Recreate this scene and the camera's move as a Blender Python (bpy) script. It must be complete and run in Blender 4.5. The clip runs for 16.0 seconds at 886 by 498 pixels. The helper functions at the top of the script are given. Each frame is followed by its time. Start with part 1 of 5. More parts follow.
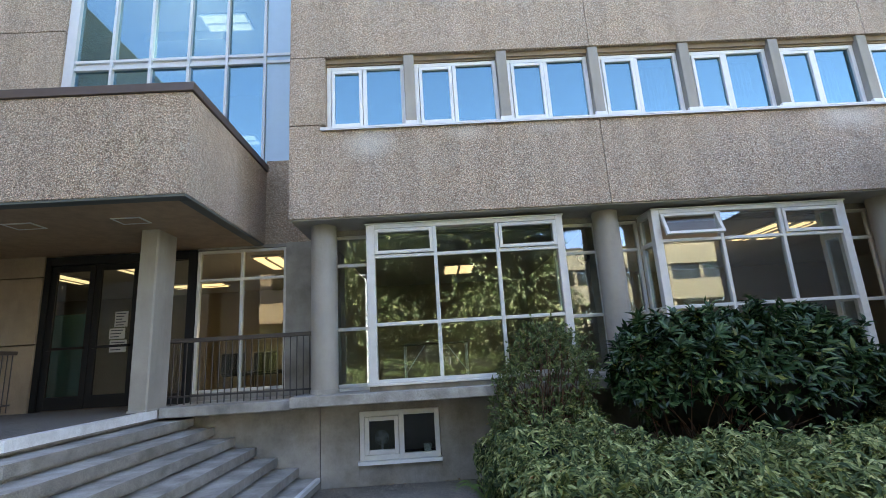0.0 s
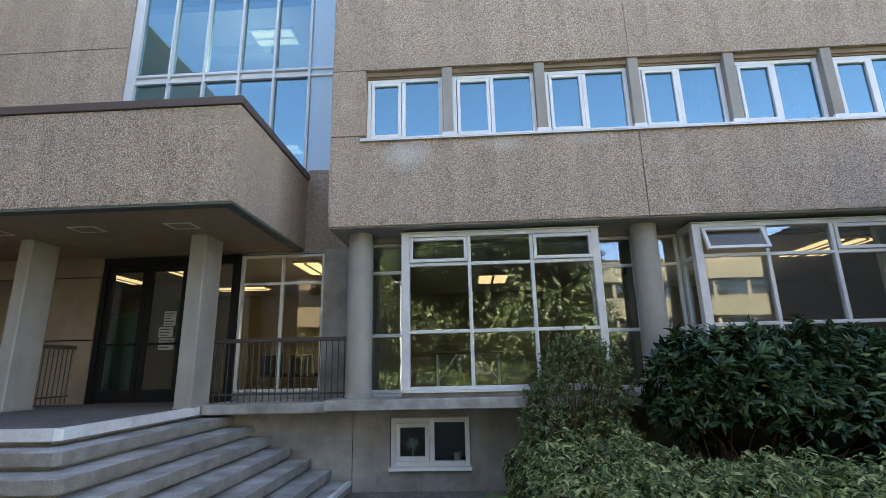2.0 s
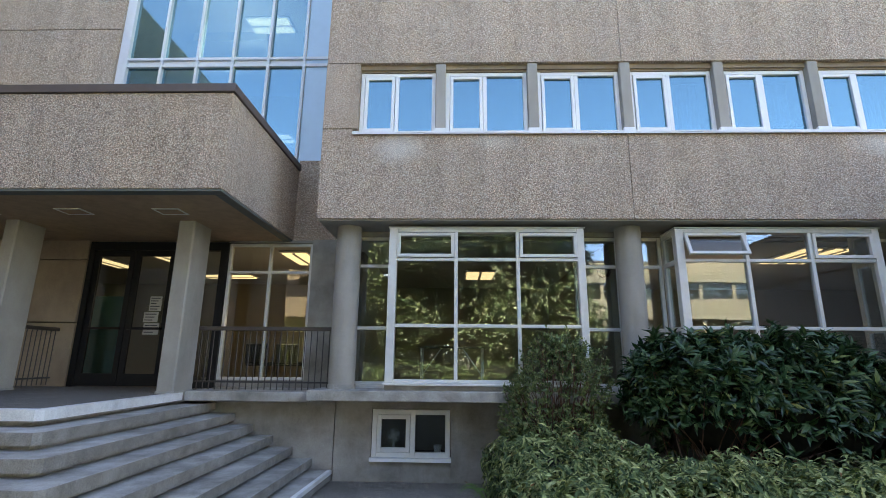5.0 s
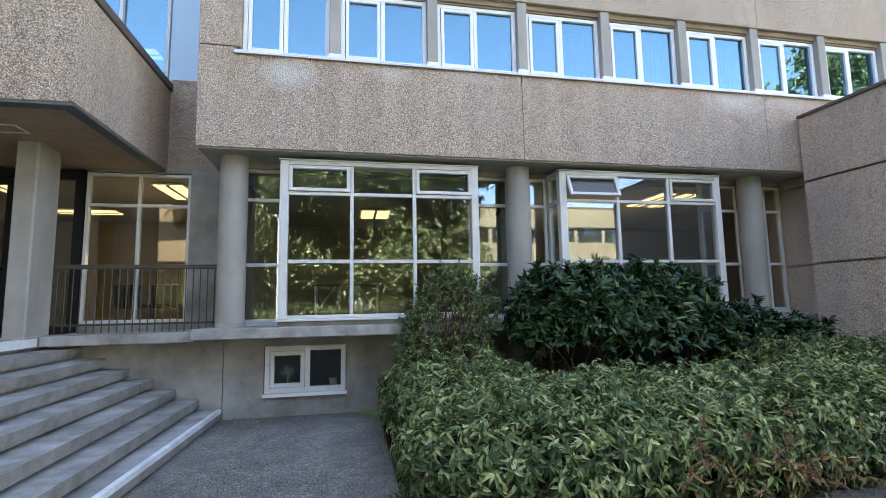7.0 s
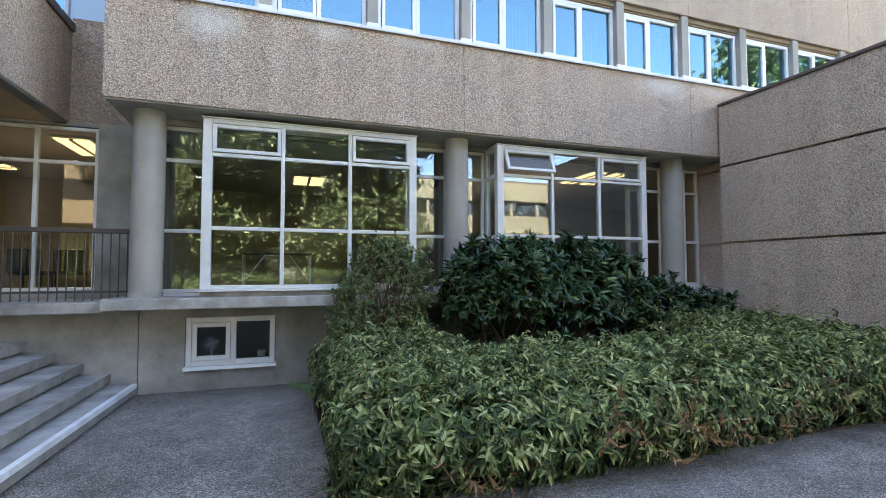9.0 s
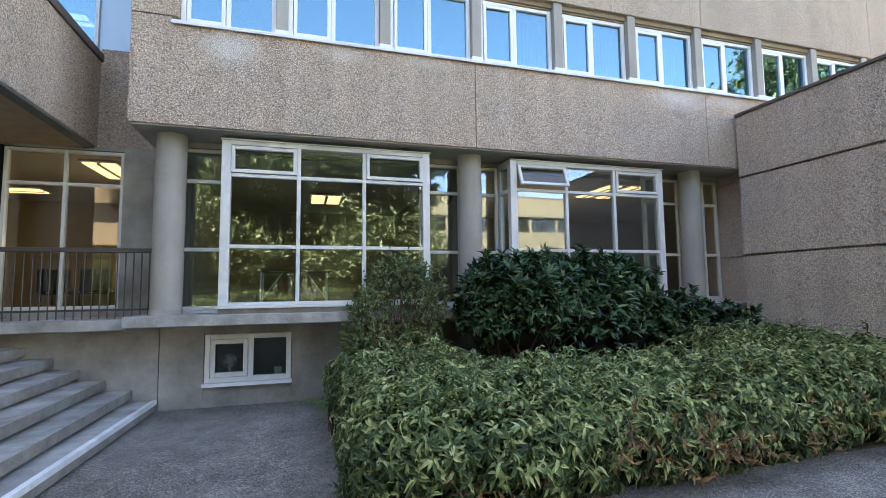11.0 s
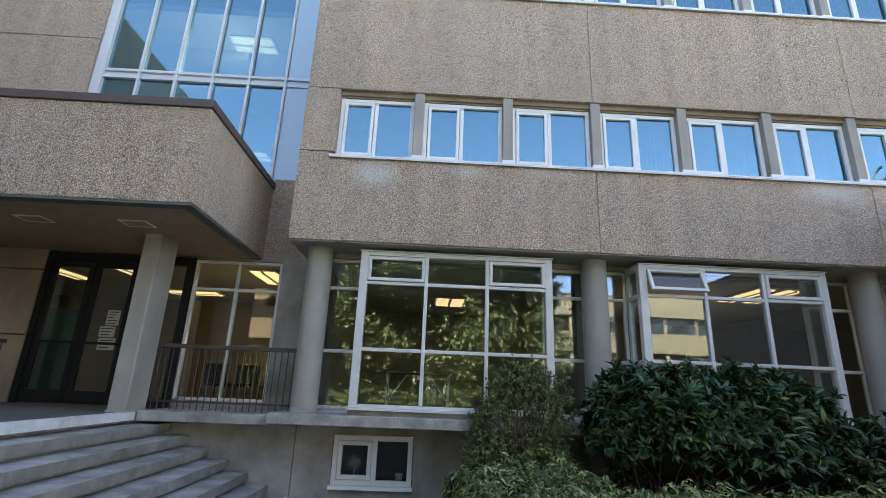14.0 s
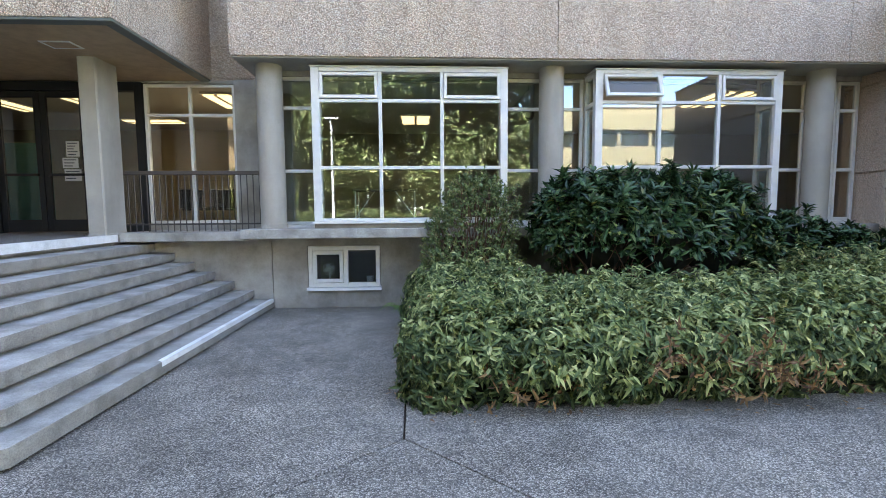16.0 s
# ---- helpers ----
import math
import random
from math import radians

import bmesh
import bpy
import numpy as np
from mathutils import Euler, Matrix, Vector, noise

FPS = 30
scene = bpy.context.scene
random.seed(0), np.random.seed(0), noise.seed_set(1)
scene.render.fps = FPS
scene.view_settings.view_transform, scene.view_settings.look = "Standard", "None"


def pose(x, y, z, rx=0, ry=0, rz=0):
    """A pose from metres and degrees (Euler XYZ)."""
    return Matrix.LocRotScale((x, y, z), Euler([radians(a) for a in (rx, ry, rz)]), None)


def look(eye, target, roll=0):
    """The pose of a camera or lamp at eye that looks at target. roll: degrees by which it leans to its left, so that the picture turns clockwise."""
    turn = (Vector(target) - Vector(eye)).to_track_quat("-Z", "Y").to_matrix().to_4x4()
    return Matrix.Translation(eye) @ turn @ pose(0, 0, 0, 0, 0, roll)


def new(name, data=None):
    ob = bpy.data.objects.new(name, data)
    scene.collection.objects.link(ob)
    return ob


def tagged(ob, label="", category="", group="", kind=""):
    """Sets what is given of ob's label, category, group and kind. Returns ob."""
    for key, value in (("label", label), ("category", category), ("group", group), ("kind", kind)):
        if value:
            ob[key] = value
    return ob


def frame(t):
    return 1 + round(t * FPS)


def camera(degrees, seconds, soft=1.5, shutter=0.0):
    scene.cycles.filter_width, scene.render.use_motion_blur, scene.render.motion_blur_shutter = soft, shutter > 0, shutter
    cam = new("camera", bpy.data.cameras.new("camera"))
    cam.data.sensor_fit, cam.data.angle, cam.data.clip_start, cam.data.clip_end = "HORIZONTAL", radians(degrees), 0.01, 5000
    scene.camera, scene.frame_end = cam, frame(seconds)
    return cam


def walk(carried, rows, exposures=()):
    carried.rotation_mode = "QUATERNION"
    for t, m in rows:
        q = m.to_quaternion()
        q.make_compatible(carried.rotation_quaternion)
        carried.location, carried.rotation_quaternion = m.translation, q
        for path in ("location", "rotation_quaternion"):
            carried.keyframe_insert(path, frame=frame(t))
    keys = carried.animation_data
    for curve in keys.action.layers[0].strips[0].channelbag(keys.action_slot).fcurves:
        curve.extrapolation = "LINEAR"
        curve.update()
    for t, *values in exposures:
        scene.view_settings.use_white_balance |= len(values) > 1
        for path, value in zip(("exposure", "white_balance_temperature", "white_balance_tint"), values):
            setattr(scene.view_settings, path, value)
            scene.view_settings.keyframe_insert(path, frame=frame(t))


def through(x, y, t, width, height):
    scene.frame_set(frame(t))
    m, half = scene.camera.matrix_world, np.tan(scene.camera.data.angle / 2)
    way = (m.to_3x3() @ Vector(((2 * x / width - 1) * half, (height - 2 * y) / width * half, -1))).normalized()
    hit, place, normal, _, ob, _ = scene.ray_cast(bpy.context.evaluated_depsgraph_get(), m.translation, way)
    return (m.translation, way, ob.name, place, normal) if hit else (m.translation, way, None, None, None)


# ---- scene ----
cam = camera(86.2, 16.0, 0.5)
PATH = [
    (0, (1.994, -6.515, 1.741), (2.049, -4.563, 2.175), -3.5),
    (0.5, (1.934, -6.535, 1.748), (1.952, -4.584, 2.19), -3.0),
    (1, (1.919, -6.53, 1.745), (1.869, -4.585, 2.208), -2.4),
    (1.5, (1.942, -6.531, 1.754), (1.895, -4.59, 2.232), -2.5),
    (2, (2.018, -6.586, 1.744), (1.924, -4.645, 2.218), -1.3),
    (2.5, (2.038, -6.619, 1.741), (1.927, -4.678, 2.208), -1.1),
    (3, (2.068, -6.654, 1.743), (1.967, -4.71, 2.206), -0.4),
    (5.5, (2.078, -6.659, 1.735), (2.032, -4.71, 2.184), 0.7),
    (6, (2.077, -6.654, 1.734), (2.049, -4.704, 2.18), 1.0),
    (6.5, (2.059, -6.658, 1.672), (2.123, -4.7, 2.073), 0.8),
    (7, (2.031, -6.657, 1.609), (2.421, -4.707, 1.829), -1.0),
    (7.5, (2.028, -6.67, 1.62), (2.691, -4.791, 1.796), -1.3),
    (8, (2.047, -6.645, 1.612), (2.905, -4.844, 1.755), -0.7),
    (8.5, (2.036, -6.597, 1.613), (2.803, -4.753, 1.719), 0.4),
    (9, (2.059, -6.598, 1.636), (2.706, -4.708, 1.728), -0.1),
    (9.2, (2.051, -6.582, 1.587), (2.676, -4.685, 1.687), -0.3),
    (11.3, (2.163, -6.67, 1.616), (2.7, -4.751, 1.785), -0.7),
    (11.5, (2.177, -6.704, 1.668), (2.674, -4.775, 1.838), -0.5),
    (12, (2.198, -6.734, 1.667), (2.659, -4.803, 1.907), -1.6),
    (12.5, (2.187, -6.749, 1.673), (2.625, -4.828, 2.013), -1.7),
    (13, (2.148, -6.736, 1.725), (2.482, -4.816, 2.177), -0.3),
    (13.5, (2.137, -6.756, 1.743), (2.368, -4.842, 2.275), 1.1),
    (14, (2.1, -6.727, 1.716), (2.155, -4.808, 2.277), 2.3),
    (14.5, (2.072, -6.687, 1.662), (1.974, -4.756, 2.174), 3.0),
    (15, (2.15, -6.668, 1.672), (2.318, -4.689, 1.901), -1.1),
    (15.5, (2.282, -6.797, 1.63), (2.489, -4.809, 1.681), -0.8),
    (16, (2.574, -6.96, 1.589), (2.688, -4.971, 1.418), -0.4),
]
EXPOSURE = [(t, stops + 0.70, 7750, 17) for t, stops in ((0.0, 2.68), (1.0, 2.4), (2.5, 2.44), (5.5, 2.56), (6.0, 2.56), (7.0, 2.92), (9.0, 2.95), (12.0, 2.85), (12.5, 2.75), (13.5, 2.36), (14.5, 2.53), (15.0, 2.85), (16.0, 3.38))]
walk(cam, [(t, look(eye, target, roll)) for t, eye, target, roll in PATH], EXPOSURE)

# ---- world, sun, lights ----
world = bpy.data.worlds.new("sky")
scene.world = world
world.use_nodes = True
wn = world.node_tree.nodes
sky = wn.new("ShaderNodeTexSky")
sky.sky_type, sky.sun_disc = "NISHITA", False
sky.sun_elevation, sky.sun_rotation = radians(44), radians(-25)
sky.air_density, sky.dust_density, sky.ozone_density = 0.75, 0.1, 1.2
world.node_tree.links.new(sky.outputs[0], wn["Background"].inputs[0])
wn["Background"].inputs[1].default_value = 0.125
sun = new("sun", bpy.data.lights.new("sun", "SUN"))
sun.data.energy, sun.data.angle, sun.data.color = 5.0, radians(0.53), (1.0, 0.94, 0.84)
sun.matrix_world = pose(0, 0, 30, -46, 0, 25)

# ---- materials ----


def mat(name, color=(0.5, 0.5, 0.5), rough=0.6, metal=0.0, spec=0.5):
    m = bpy.data.materials.new(name)
    m.use_nodes = True
    b = m.node_tree.nodes["Principled BSDF"]
    b.inputs["Base Color"].default_value = (*color, 1)
    b.inputs["Roughness"].default_value = rough
    b.inputs["Metallic"].default_value = metal
    b.inputs["Specular IOR Level"].default_value = spec
    return m


def node(m, kind, **values):
    n = m.node_tree.nodes.new(kind)
    for key, value in values.items():
        n.inputs[key.replace("_", " ")].default_value = value
    return n


def wire(m, a, b):
    m.node_tree.links.new(a, b)


def bsdf(m):
    return m.node_tree.nodes["Principled BSDF"]


def coords(m):
    return node(m, "ShaderNodeNewGeometry").outputs["Position"]


def ramp(m, fac, *stops):
    n = m.node_tree.nodes.new("ShaderNodeValToRGB")
    while len(n.color_ramp.elements) < len(stops):
        n.color_ramp.elements.new(0.5)
    for e, (p, c) in zip(n.color_ramp.elements, stops):
        e.position, e.color = p, (*c, 1)
    wire(m, fac, n.inputs[0])
    return n.outputs[0]


def blend(m, fac, a, b, mode="MIX"):
    n = m.node_tree.nodes.new("ShaderNodeMix")
    n.data_type, n.blend_type = "RGBA", mode
    if isinstance(fac, float):
        n.inputs[0].default_value = fac
    else:
        wire(m, fac, n.inputs[0])
    for k, s in ((6, a), (7, b)):
        if isinstance(s, tuple):
            n.inputs[k].default_value = (*s, 1)
        else:
            wire(m, s, n.inputs[k])
    return n.outputs[2]


def noise_tex(m, pos, scale, detail=4.0, rough=0.6, stretch=None):
    n = node(m, "ShaderNodeTexNoise", Scale=scale, Detail=detail, Roughness=rough)
    if stretch:
        v = node(m, "ShaderNodeMapping", Scale=stretch)
        wire(m, pos, v.inputs[0])
        pos = v.outputs[0]
    wire(m, pos, n.inputs["Vector"])
    return n.outputs["Fac"]


def bump(m, height, strength, distance):
    n = node(m, "ShaderNodeBump", Strength=strength, Distance=distance)
    wire(m, height, n.inputs["Height"])
    wire(m, n.outputs[0], bsdf(m).inputs["Normal"])
    return n


def aggregate(name, dark, mid, light, scale, depth, stain=0.25, cool=(0.30, 0.30, 0.31), pit=0.45, blotch=0.0, clump=0.0):
    """Exposed-aggregate concrete: pebbles set in a matrix, weathered in patches."""
    m = mat(name, mid, 0.9, spec=0.25)
    p = coords(m)
    warp = node(m, "ShaderNodeTexNoise", Scale=scale * 0.7, Detail=2.0)
    wire(m, p, warp.inputs["Vector"])
    off = node(m, "ShaderNodeVectorMath")
    off.operation = "MULTIPLY_ADD"
    wire(m, warp.outputs["Color"], off.inputs[0])
    off.inputs[1].default_value = (0.9 / scale,) * 3
    wire(m, p, off.inputs[2])
    v = node(m, "ShaderNodeTexVoronoi", Scale=scale, Randomness=1.0)
    wire(m, off.outputs[0], v.inputs["Vector"])
    grey = node(m, "ShaderNodeSeparateColor")
    wire(m, v.outputs["Color"], grey.inputs[0])
    stones = ramp(m, grey.outputs[0], (0.0, dark), (0.45, mid), (1.0, light))
    pits = ramp(m, v.outputs["Distance"], (0.0, (1, 1, 1)), (0.34, (0.95, 0.95, 0.95)), (0.68, (pit, pit * 0.97, pit * 0.94)))
    col = blend(m, 1.0, stones, pits, "MULTIPLY")
    fine = ramp(m, noise_tex(m, p, scale * 3.1, 2.0), (0.3, (0.8, 0.8, 0.8)), (0.7, (1.15, 1.15, 1.15)))
    col = blend(m, 0.8, col, fine, "MULTIPLY")
    patch = ramp(m, noise_tex(m, p, 0.55, 5.0, 0.65), (0.35, (0, 0, 0)), (0.75, (1, 1, 1)))
    col = blend(m, patch, col, blend(m, stain, col, cool))
    streak = ramp(m, noise_tex(m, p, 1.0, 4.0, 0.6, (3.2, 3.2, 0.22)), (0.40, (0.86, 0.85, 0.84)), (0.62, (1.04, 1.03, 1.02)))
    col = blend(m, 0.75, col, streak, "MULTIPLY")
    if blotch:
        worn = ramp(m, noise_tex(m, p, 0.8, 7.0, 0.68), (0.32, (0.62, 0.61, 0.58)), (0.5, (1, 1, 1)), (0.68, (1.28, 1.27, 1.25)))
        col = blend(m, blotch, col, worn, "MULTIPLY")
    lumps = noise_tex(m, p, scale * 0.6, 3.0, 0.6)
    if clump:
        knots = ramp(m, lumps, (0.36, (0.60, 0.585, 0.57)), (0.52, (1.0, 0.99, 0.98)), (0.66, (1.36, 1.35, 1.33)))
        col = blend(m, clump, col, knots, "MULTIPLY")
    wire(m, col, bsdf(m).inputs["Base Color"])
    inv = ramp(m, v.outputs["Distance"], (0.0, (1, 1, 1)), (0.3, (0.8, 0.8, 0.8)), (0.75, (0, 0, 0)))
    rise = blend(m, 0.45, inv, v.outputs["Color"])
    if clump:
        rise = blend(m, 0.4, rise, lumps)
    bump(m, rise, 0.9, depth)
    return m


def lime_stains(m, spots):
    """Pale lime blooms with ragged edges, at places on the wall."""
    p = coords(m)
    ragged = node(m, "ShaderNodeTexNoise", Scale=5.0, Detail=6.0, Roughness=0.7)
    wire(m, p, ragged.inputs["Vector"])
    col = bsdf(m).inputs["Base Color"].links[0].from_socket
    for (x, z), (rx, rz), amount in spots:
        v = node(m, "ShaderNodeMapping", Location=(-x / rx, 0, -z / rz), Scale=(1 / rx, 0.4, 1 / rz))
        wire(m, p, v.inputs[0])
        d = m.node_tree.nodes.new("ShaderNodeVectorMath")
        d.operation = "LENGTH"
        wire(m, v.outputs[0], d.inputs[0])
        k = m.node_tree.nodes.new("ShaderNodeMath")
        k.operation = "ADD"
        wire(m, d.outputs["Value"], k.inputs[0])
        wire(m, ragged.outputs["Fac"], k.inputs[1])
        fac = ramp(m, k.outputs[0], (0.45, (amount,) * 3), (1.0, (0, 0, 0)))
        k.inputs[1].default_value = 0
        half = m.node_tree.nodes.new("ShaderNodeMath")
        half.operation = "MULTIPLY"
        half.inputs[1].default_value = 0.62
        wire(m, k.outputs[0], half.inputs[0])
        wire(m, half.outputs[0], fac.node.inputs[0])
        col = blend(m, fac, col, (0.80, 0.78, 0.72))
    wire(m, col, bsdf(m).inputs["Base Color"])


def concrete(name, base, dirt, rough=0.85, scale=1.0, run=(1.7, 1.7, 0.3), speck=0.8):
    m = mat(name, base, rough, spec=0.3)
    p = coords(m)
    big = ramp(m, noise_tex(m, p, 1.3 * scale, 6.0, 0.65), (0.3, dirt), (0.68, base))
    runs = ramp(m, noise_tex(m, p, 1.0, 5.0, 0.65, run), (0.32, (0.70, 0.69, 0.67)), (0.62, (1.05, 1.05, 1.05)))
    col = blend(m, 0.55, big, runs, "MULTIPLY")
    grain = ramp(m, noise_tex(m, p, 90.0, 3.0, 0.7), (0.3, (speck,) * 3), (0.7, (1.92 - speck,) * 3))
    col = blend(m, 0.8, col, grain, "MULTIPLY")
    pits = node(m, "ShaderNodeTexVoronoi", Scale=16.0)
    wire(m, p, pits.inputs["Vector"])
    hole = ramp(m, pits.outputs["Distance"], (0.04, (0.45, 0.44, 0.42)), (0.09, (1, 1, 1)))
    col = blend(m, 0.6, col, hole, "MULTIPLY")
    wire(m, col, bsdf(m).inputs["Base Color"])
    bump(m, blend(m, 0.5, noise_tex(m, p, 55.0, 5.0, 0.7), hole), 0.35, 0.004)
    return m


def painted(name, base, rough=0.35, dirt=0.15):
    m = mat(name, base, rough, spec=0.4)
    p = coords(m)
    d = ramp(m, noise_tex(m, p, 6.0, 6.0, 0.7), (0.3, tuple(c * (1 - dirt) for c in base)), (0.6, base))
    wire(m, d, bsdf(m).inputs["Base Color"])
    bump(m, noise_tex(m, p, 140.0, 2.0), 0.05, 0.001)
    return m


def glass(name, tint, front, rough=0.0, sheen=(1, 1, 1)):
    """Thin pane: clear, with gloss that grows from its value seen front on to full at grazing."""
    m = bpy.data.materials.new(name)
    m.use_nodes = True
    t = m.node_tree
    t.nodes.clear()
    out, mix = t.nodes.new("ShaderNodeOutputMaterial"), t.nodes.new("ShaderNodeMixShader")
    slant, clear, gloss = t.nodes.new("ShaderNodeLayerWeight"), t.nodes.new("ShaderNodeBsdfTransparent"), t.nodes.new("ShaderNodeBsdfGlossy")
    slant.inputs["Blend"].default_value = 0.5
    fifth, gain = t.nodes.new("ShaderNodeMath"), t.nodes.new("ShaderNodeMath")
    fifth.operation, gain.operation = "POWER", "MULTIPLY_ADD"
    fifth.inputs[1].default_value = 5.0
    gain.inputs[1].default_value, gain.inputs[2].default_value = 1.0 - front, front
    t.links.new(slant.outputs["Facing"], fifth.inputs[0])
    t.links.new(fifth.outputs[0], gain.inputs[0])
    clear.inputs[0].default_value = (*tint, 1)
    gloss.inputs["Roughness"].default_value = rough
    gloss.inputs[0].default_value = (*sheen, 1)
    pos, wave, dent = t.nodes.new("ShaderNodeNewGeometry"), t.nodes.new("ShaderNodeTexNoise"), t.nodes.new("ShaderNodeBump")
    wave.inputs["Scale"].default_value, wave.inputs["Detail"].default_value = 0.9, 1.0
    dent.inputs["Strength"].default_value, dent.inputs["Distance"].default_value = 0.06, 0.02
    t.links.new(pos.outputs["Position"], wave.inputs["Vector"])
    t.links.new(wave.outputs["Fac"], dent.inputs["Height"])
    t.links.new(dent.outputs[0], gloss.inputs["Normal"])
    for a, b in ((gain.outputs[0], mix.inputs[0]), (clear.outputs[0], mix.inputs[1]), (gloss.outputs[0], mix.inputs[2]), (mix.outputs[0], out.inputs[0])):
        t.links.new(a, b)
    return m


def glow(name, color, strength):
    m = mat(name, color, 0.4)
    bsdf(m).inputs["Emission Color"].default_value = (*color, 1)
    bsdf(m).inputs["Emission Strength"].default_value = strength
    return m


def leafy(name, stops, rough=0.45, through=0.25, spec=0.4, clump=0.0):
    m = mat(name, stops[0][1], rough, spec=spec)
    g = node(m, "ShaderNodeNewGeometry")
    pick = g.outputs["Random Per Island"]
    if clump:
        # neighbouring shoots share their tone
        tone = node(m, "ShaderNodeMapRange")
        tone.inputs[1].default_value, tone.inputs[2].default_value = 0.32, 0.68
        wire(m, noise_tex(m, g.outputs["Position"], 9.0, 2.0), tone.inputs[0])
        both = m.node_tree.nodes.new("ShaderNodeMix")
        both.inputs[0].default_value = clump
        wire(m, pick, both.inputs[2])
        wire(m, tone.outputs[0], both.inputs[3])
        pick = both.outputs[0]
    col = ramp(m, pick, *stops)
    n = ramp(m, noise_tex(m, g.outputs["Position"], 30.0, 2.0), (0.3, (0.8, 0.8, 0.8)), (0.7, (1.1, 1.1, 1.1)))
    col = blend(m, 1.0, col, n, "MULTIPLY")
    wire(m, col, bsdf(m).inputs["Base Color"])
    t = m.node_tree
    sheer, mix = t.nodes.new("ShaderNodeBsdfTranslucent"), t.nodes.new("ShaderNodeMixShader")
    mix.inputs[0].default_value = through
    wire(m, col, sheer.inputs[0])
    wire(m, bsdf(m).outputs[0], mix.inputs[1])
    wire(m, sheer.outputs[0], mix.inputs[2])
    wire(m, mix.outputs[0], t.nodes["Material Output"].inputs[0])
    return m


FACADE = aggregate("exposed aggregate panel", (0.34, 0.235, 0.165), (0.93, 0.68, 0.50), (1.0, 0.90, 0.74), 80.0, 0.022, pit=0.45, clump=0.6)
lime_stains(FACADE, [((1.18, 4.85), (0.42, 0.27), 0.5), ((2.65, 4.97), (0.40, 0.16), 0.3), ((3.9, 4.99), (0.6, 0.12), 0.2), ((8.5, 4.93), (0.62, 0.24), 0.5), ((9.6, 4.97), (0.5, 0.16), 0.3)])
PAVING = aggregate("exposed aggregate paving", (0.12, 0.11, 0.095), (0.29, 0.265, 0.223), (0.62, 0.56, 0.47), 100.0, 0.003, 0.35, (0.22, 0.205, 0.18), 0.3, 0.8)
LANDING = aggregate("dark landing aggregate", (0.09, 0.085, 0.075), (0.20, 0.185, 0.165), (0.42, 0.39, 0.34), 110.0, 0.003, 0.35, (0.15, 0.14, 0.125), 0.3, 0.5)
CONC = concrete("cast concrete", (0.44, 0.41, 0.365), (0.17, 0.152, 0.128))
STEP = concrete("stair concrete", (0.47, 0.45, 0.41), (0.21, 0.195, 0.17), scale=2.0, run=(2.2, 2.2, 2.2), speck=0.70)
COLUMN = concrete("column concrete", (0.43, 0.40, 0.35), (0.33, 0.305, 0.265), 0.75)
TANCONC = concrete("tan concrete panel", (0.38, 0.29, 0.205), (0.24, 0.18, 0.13))
SOFFIT = painted("brown soffit paint", (0.40, 0.27, 0.16), 0.6, 0.25)
EDGE = painted("dark green drip edge", (0.11, 0.12, 0.105), 0.5)
CAP = painted("dark brown coping metal", (0.115, 0.085, 0.075), 0.45)
# Darker, browner stair concrete for upright faces: rough casting, plus shade in the colour.
STEP_EDGE = concrete("shade-toned rough step edge", (0.34, 0.315, 0.275), (0.19, 0.172, 0.145), scale=3.0, run=(2.2, 2.2, 2.2), speck=0.66)
FRAME = painted("cream window frame", (0.68, 0.665, 0.62), 0.35, 0.12)
WHITE = painted("white window frame", (0.80, 0.80, 0.79), 0.3, 0.05)
ALU = painted("pale grey aluminium", (0.66, 0.68, 0.70), 0.35, 0.06)
INFILL = painted("pale blue-grey infill", (0.45, 0.63, 0.76), 0.2, 0.04)
NOSING = concrete("worn white paint", (0.88, 0.88, 0.86), (0.66, 0.65, 0.62), 0.55, 4.0)
BLACK = painted("black door frame", (0.004, 0.004, 0.004), 0.55)
RAIL = painted("dark brown handrail", (0.07, 0.055, 0.045), 0.5)
BAR = painted("grey baluster paint", (0.055, 0.048, 0.044), 0.5)
GLASS = glass("window glass", (0.80, 0.84, 0.82), 0.10, 0.0, (0.72, 0.87, 1.0))
GLASS_BLUE = glass("blue reflective glass", (0.42, 0.60, 0.72), 0.25, 0.0, (0.42, 0.71, 0.76))
DOOR_GLASS = glass("door glass", (0.72, 0.78, 0.76), 0.035)
ENTRY_GLASS = glass("clear entrance glass", (0.88, 0.89, 0.83), 0.05)
ROOM = painted("room wall paint", (0.36, 0.31, 0.24), 0.8)
TEAL = painted("dark teal paint", (0.08, 0.21, 0.22), 0.6, 0.2)
CEIL = painted("ceiling tile", (0.55, 0.53, 0.48), 0.9)
CARPET = painted("room floor", (0.16, 0.14, 0.12), 0.9)
LAMP = glow("warm light diffuser", (1.0, 0.76, 0.44), 0.2)
SOIL = concrete("bark soil", (0.10, 0.065, 0.045), (0.05, 0.035, 0.025), 0.95, 6.0)
# Near-black colour standing for shade in far windows and bands.
DARK = mat("near-black shade panel", (0.02, 0.02, 0.02), 0.9)

# ---- builders ----


def box(bm, x0, y0, z0, x1, y1, z1, bevel=0.0):
    made = bmesh.ops.create_cube(bm, size=1.0, matrix=Matrix.Translation(((x0 + x1) / 2, (y0 + y1) / 2, (z0 + z1) / 2)) @ Matrix.Diagonal((abs(x1 - x0), abs(y1 - y0), abs(z1 - z0), 1)))
    if bevel:
        edges = {e for v in made["verts"] for e in v.link_edges}
        bmesh.ops.bevel(bm, geom=list(edges), offset=bevel, segments=2, affect="EDGES", profile=0.5)
    return bm


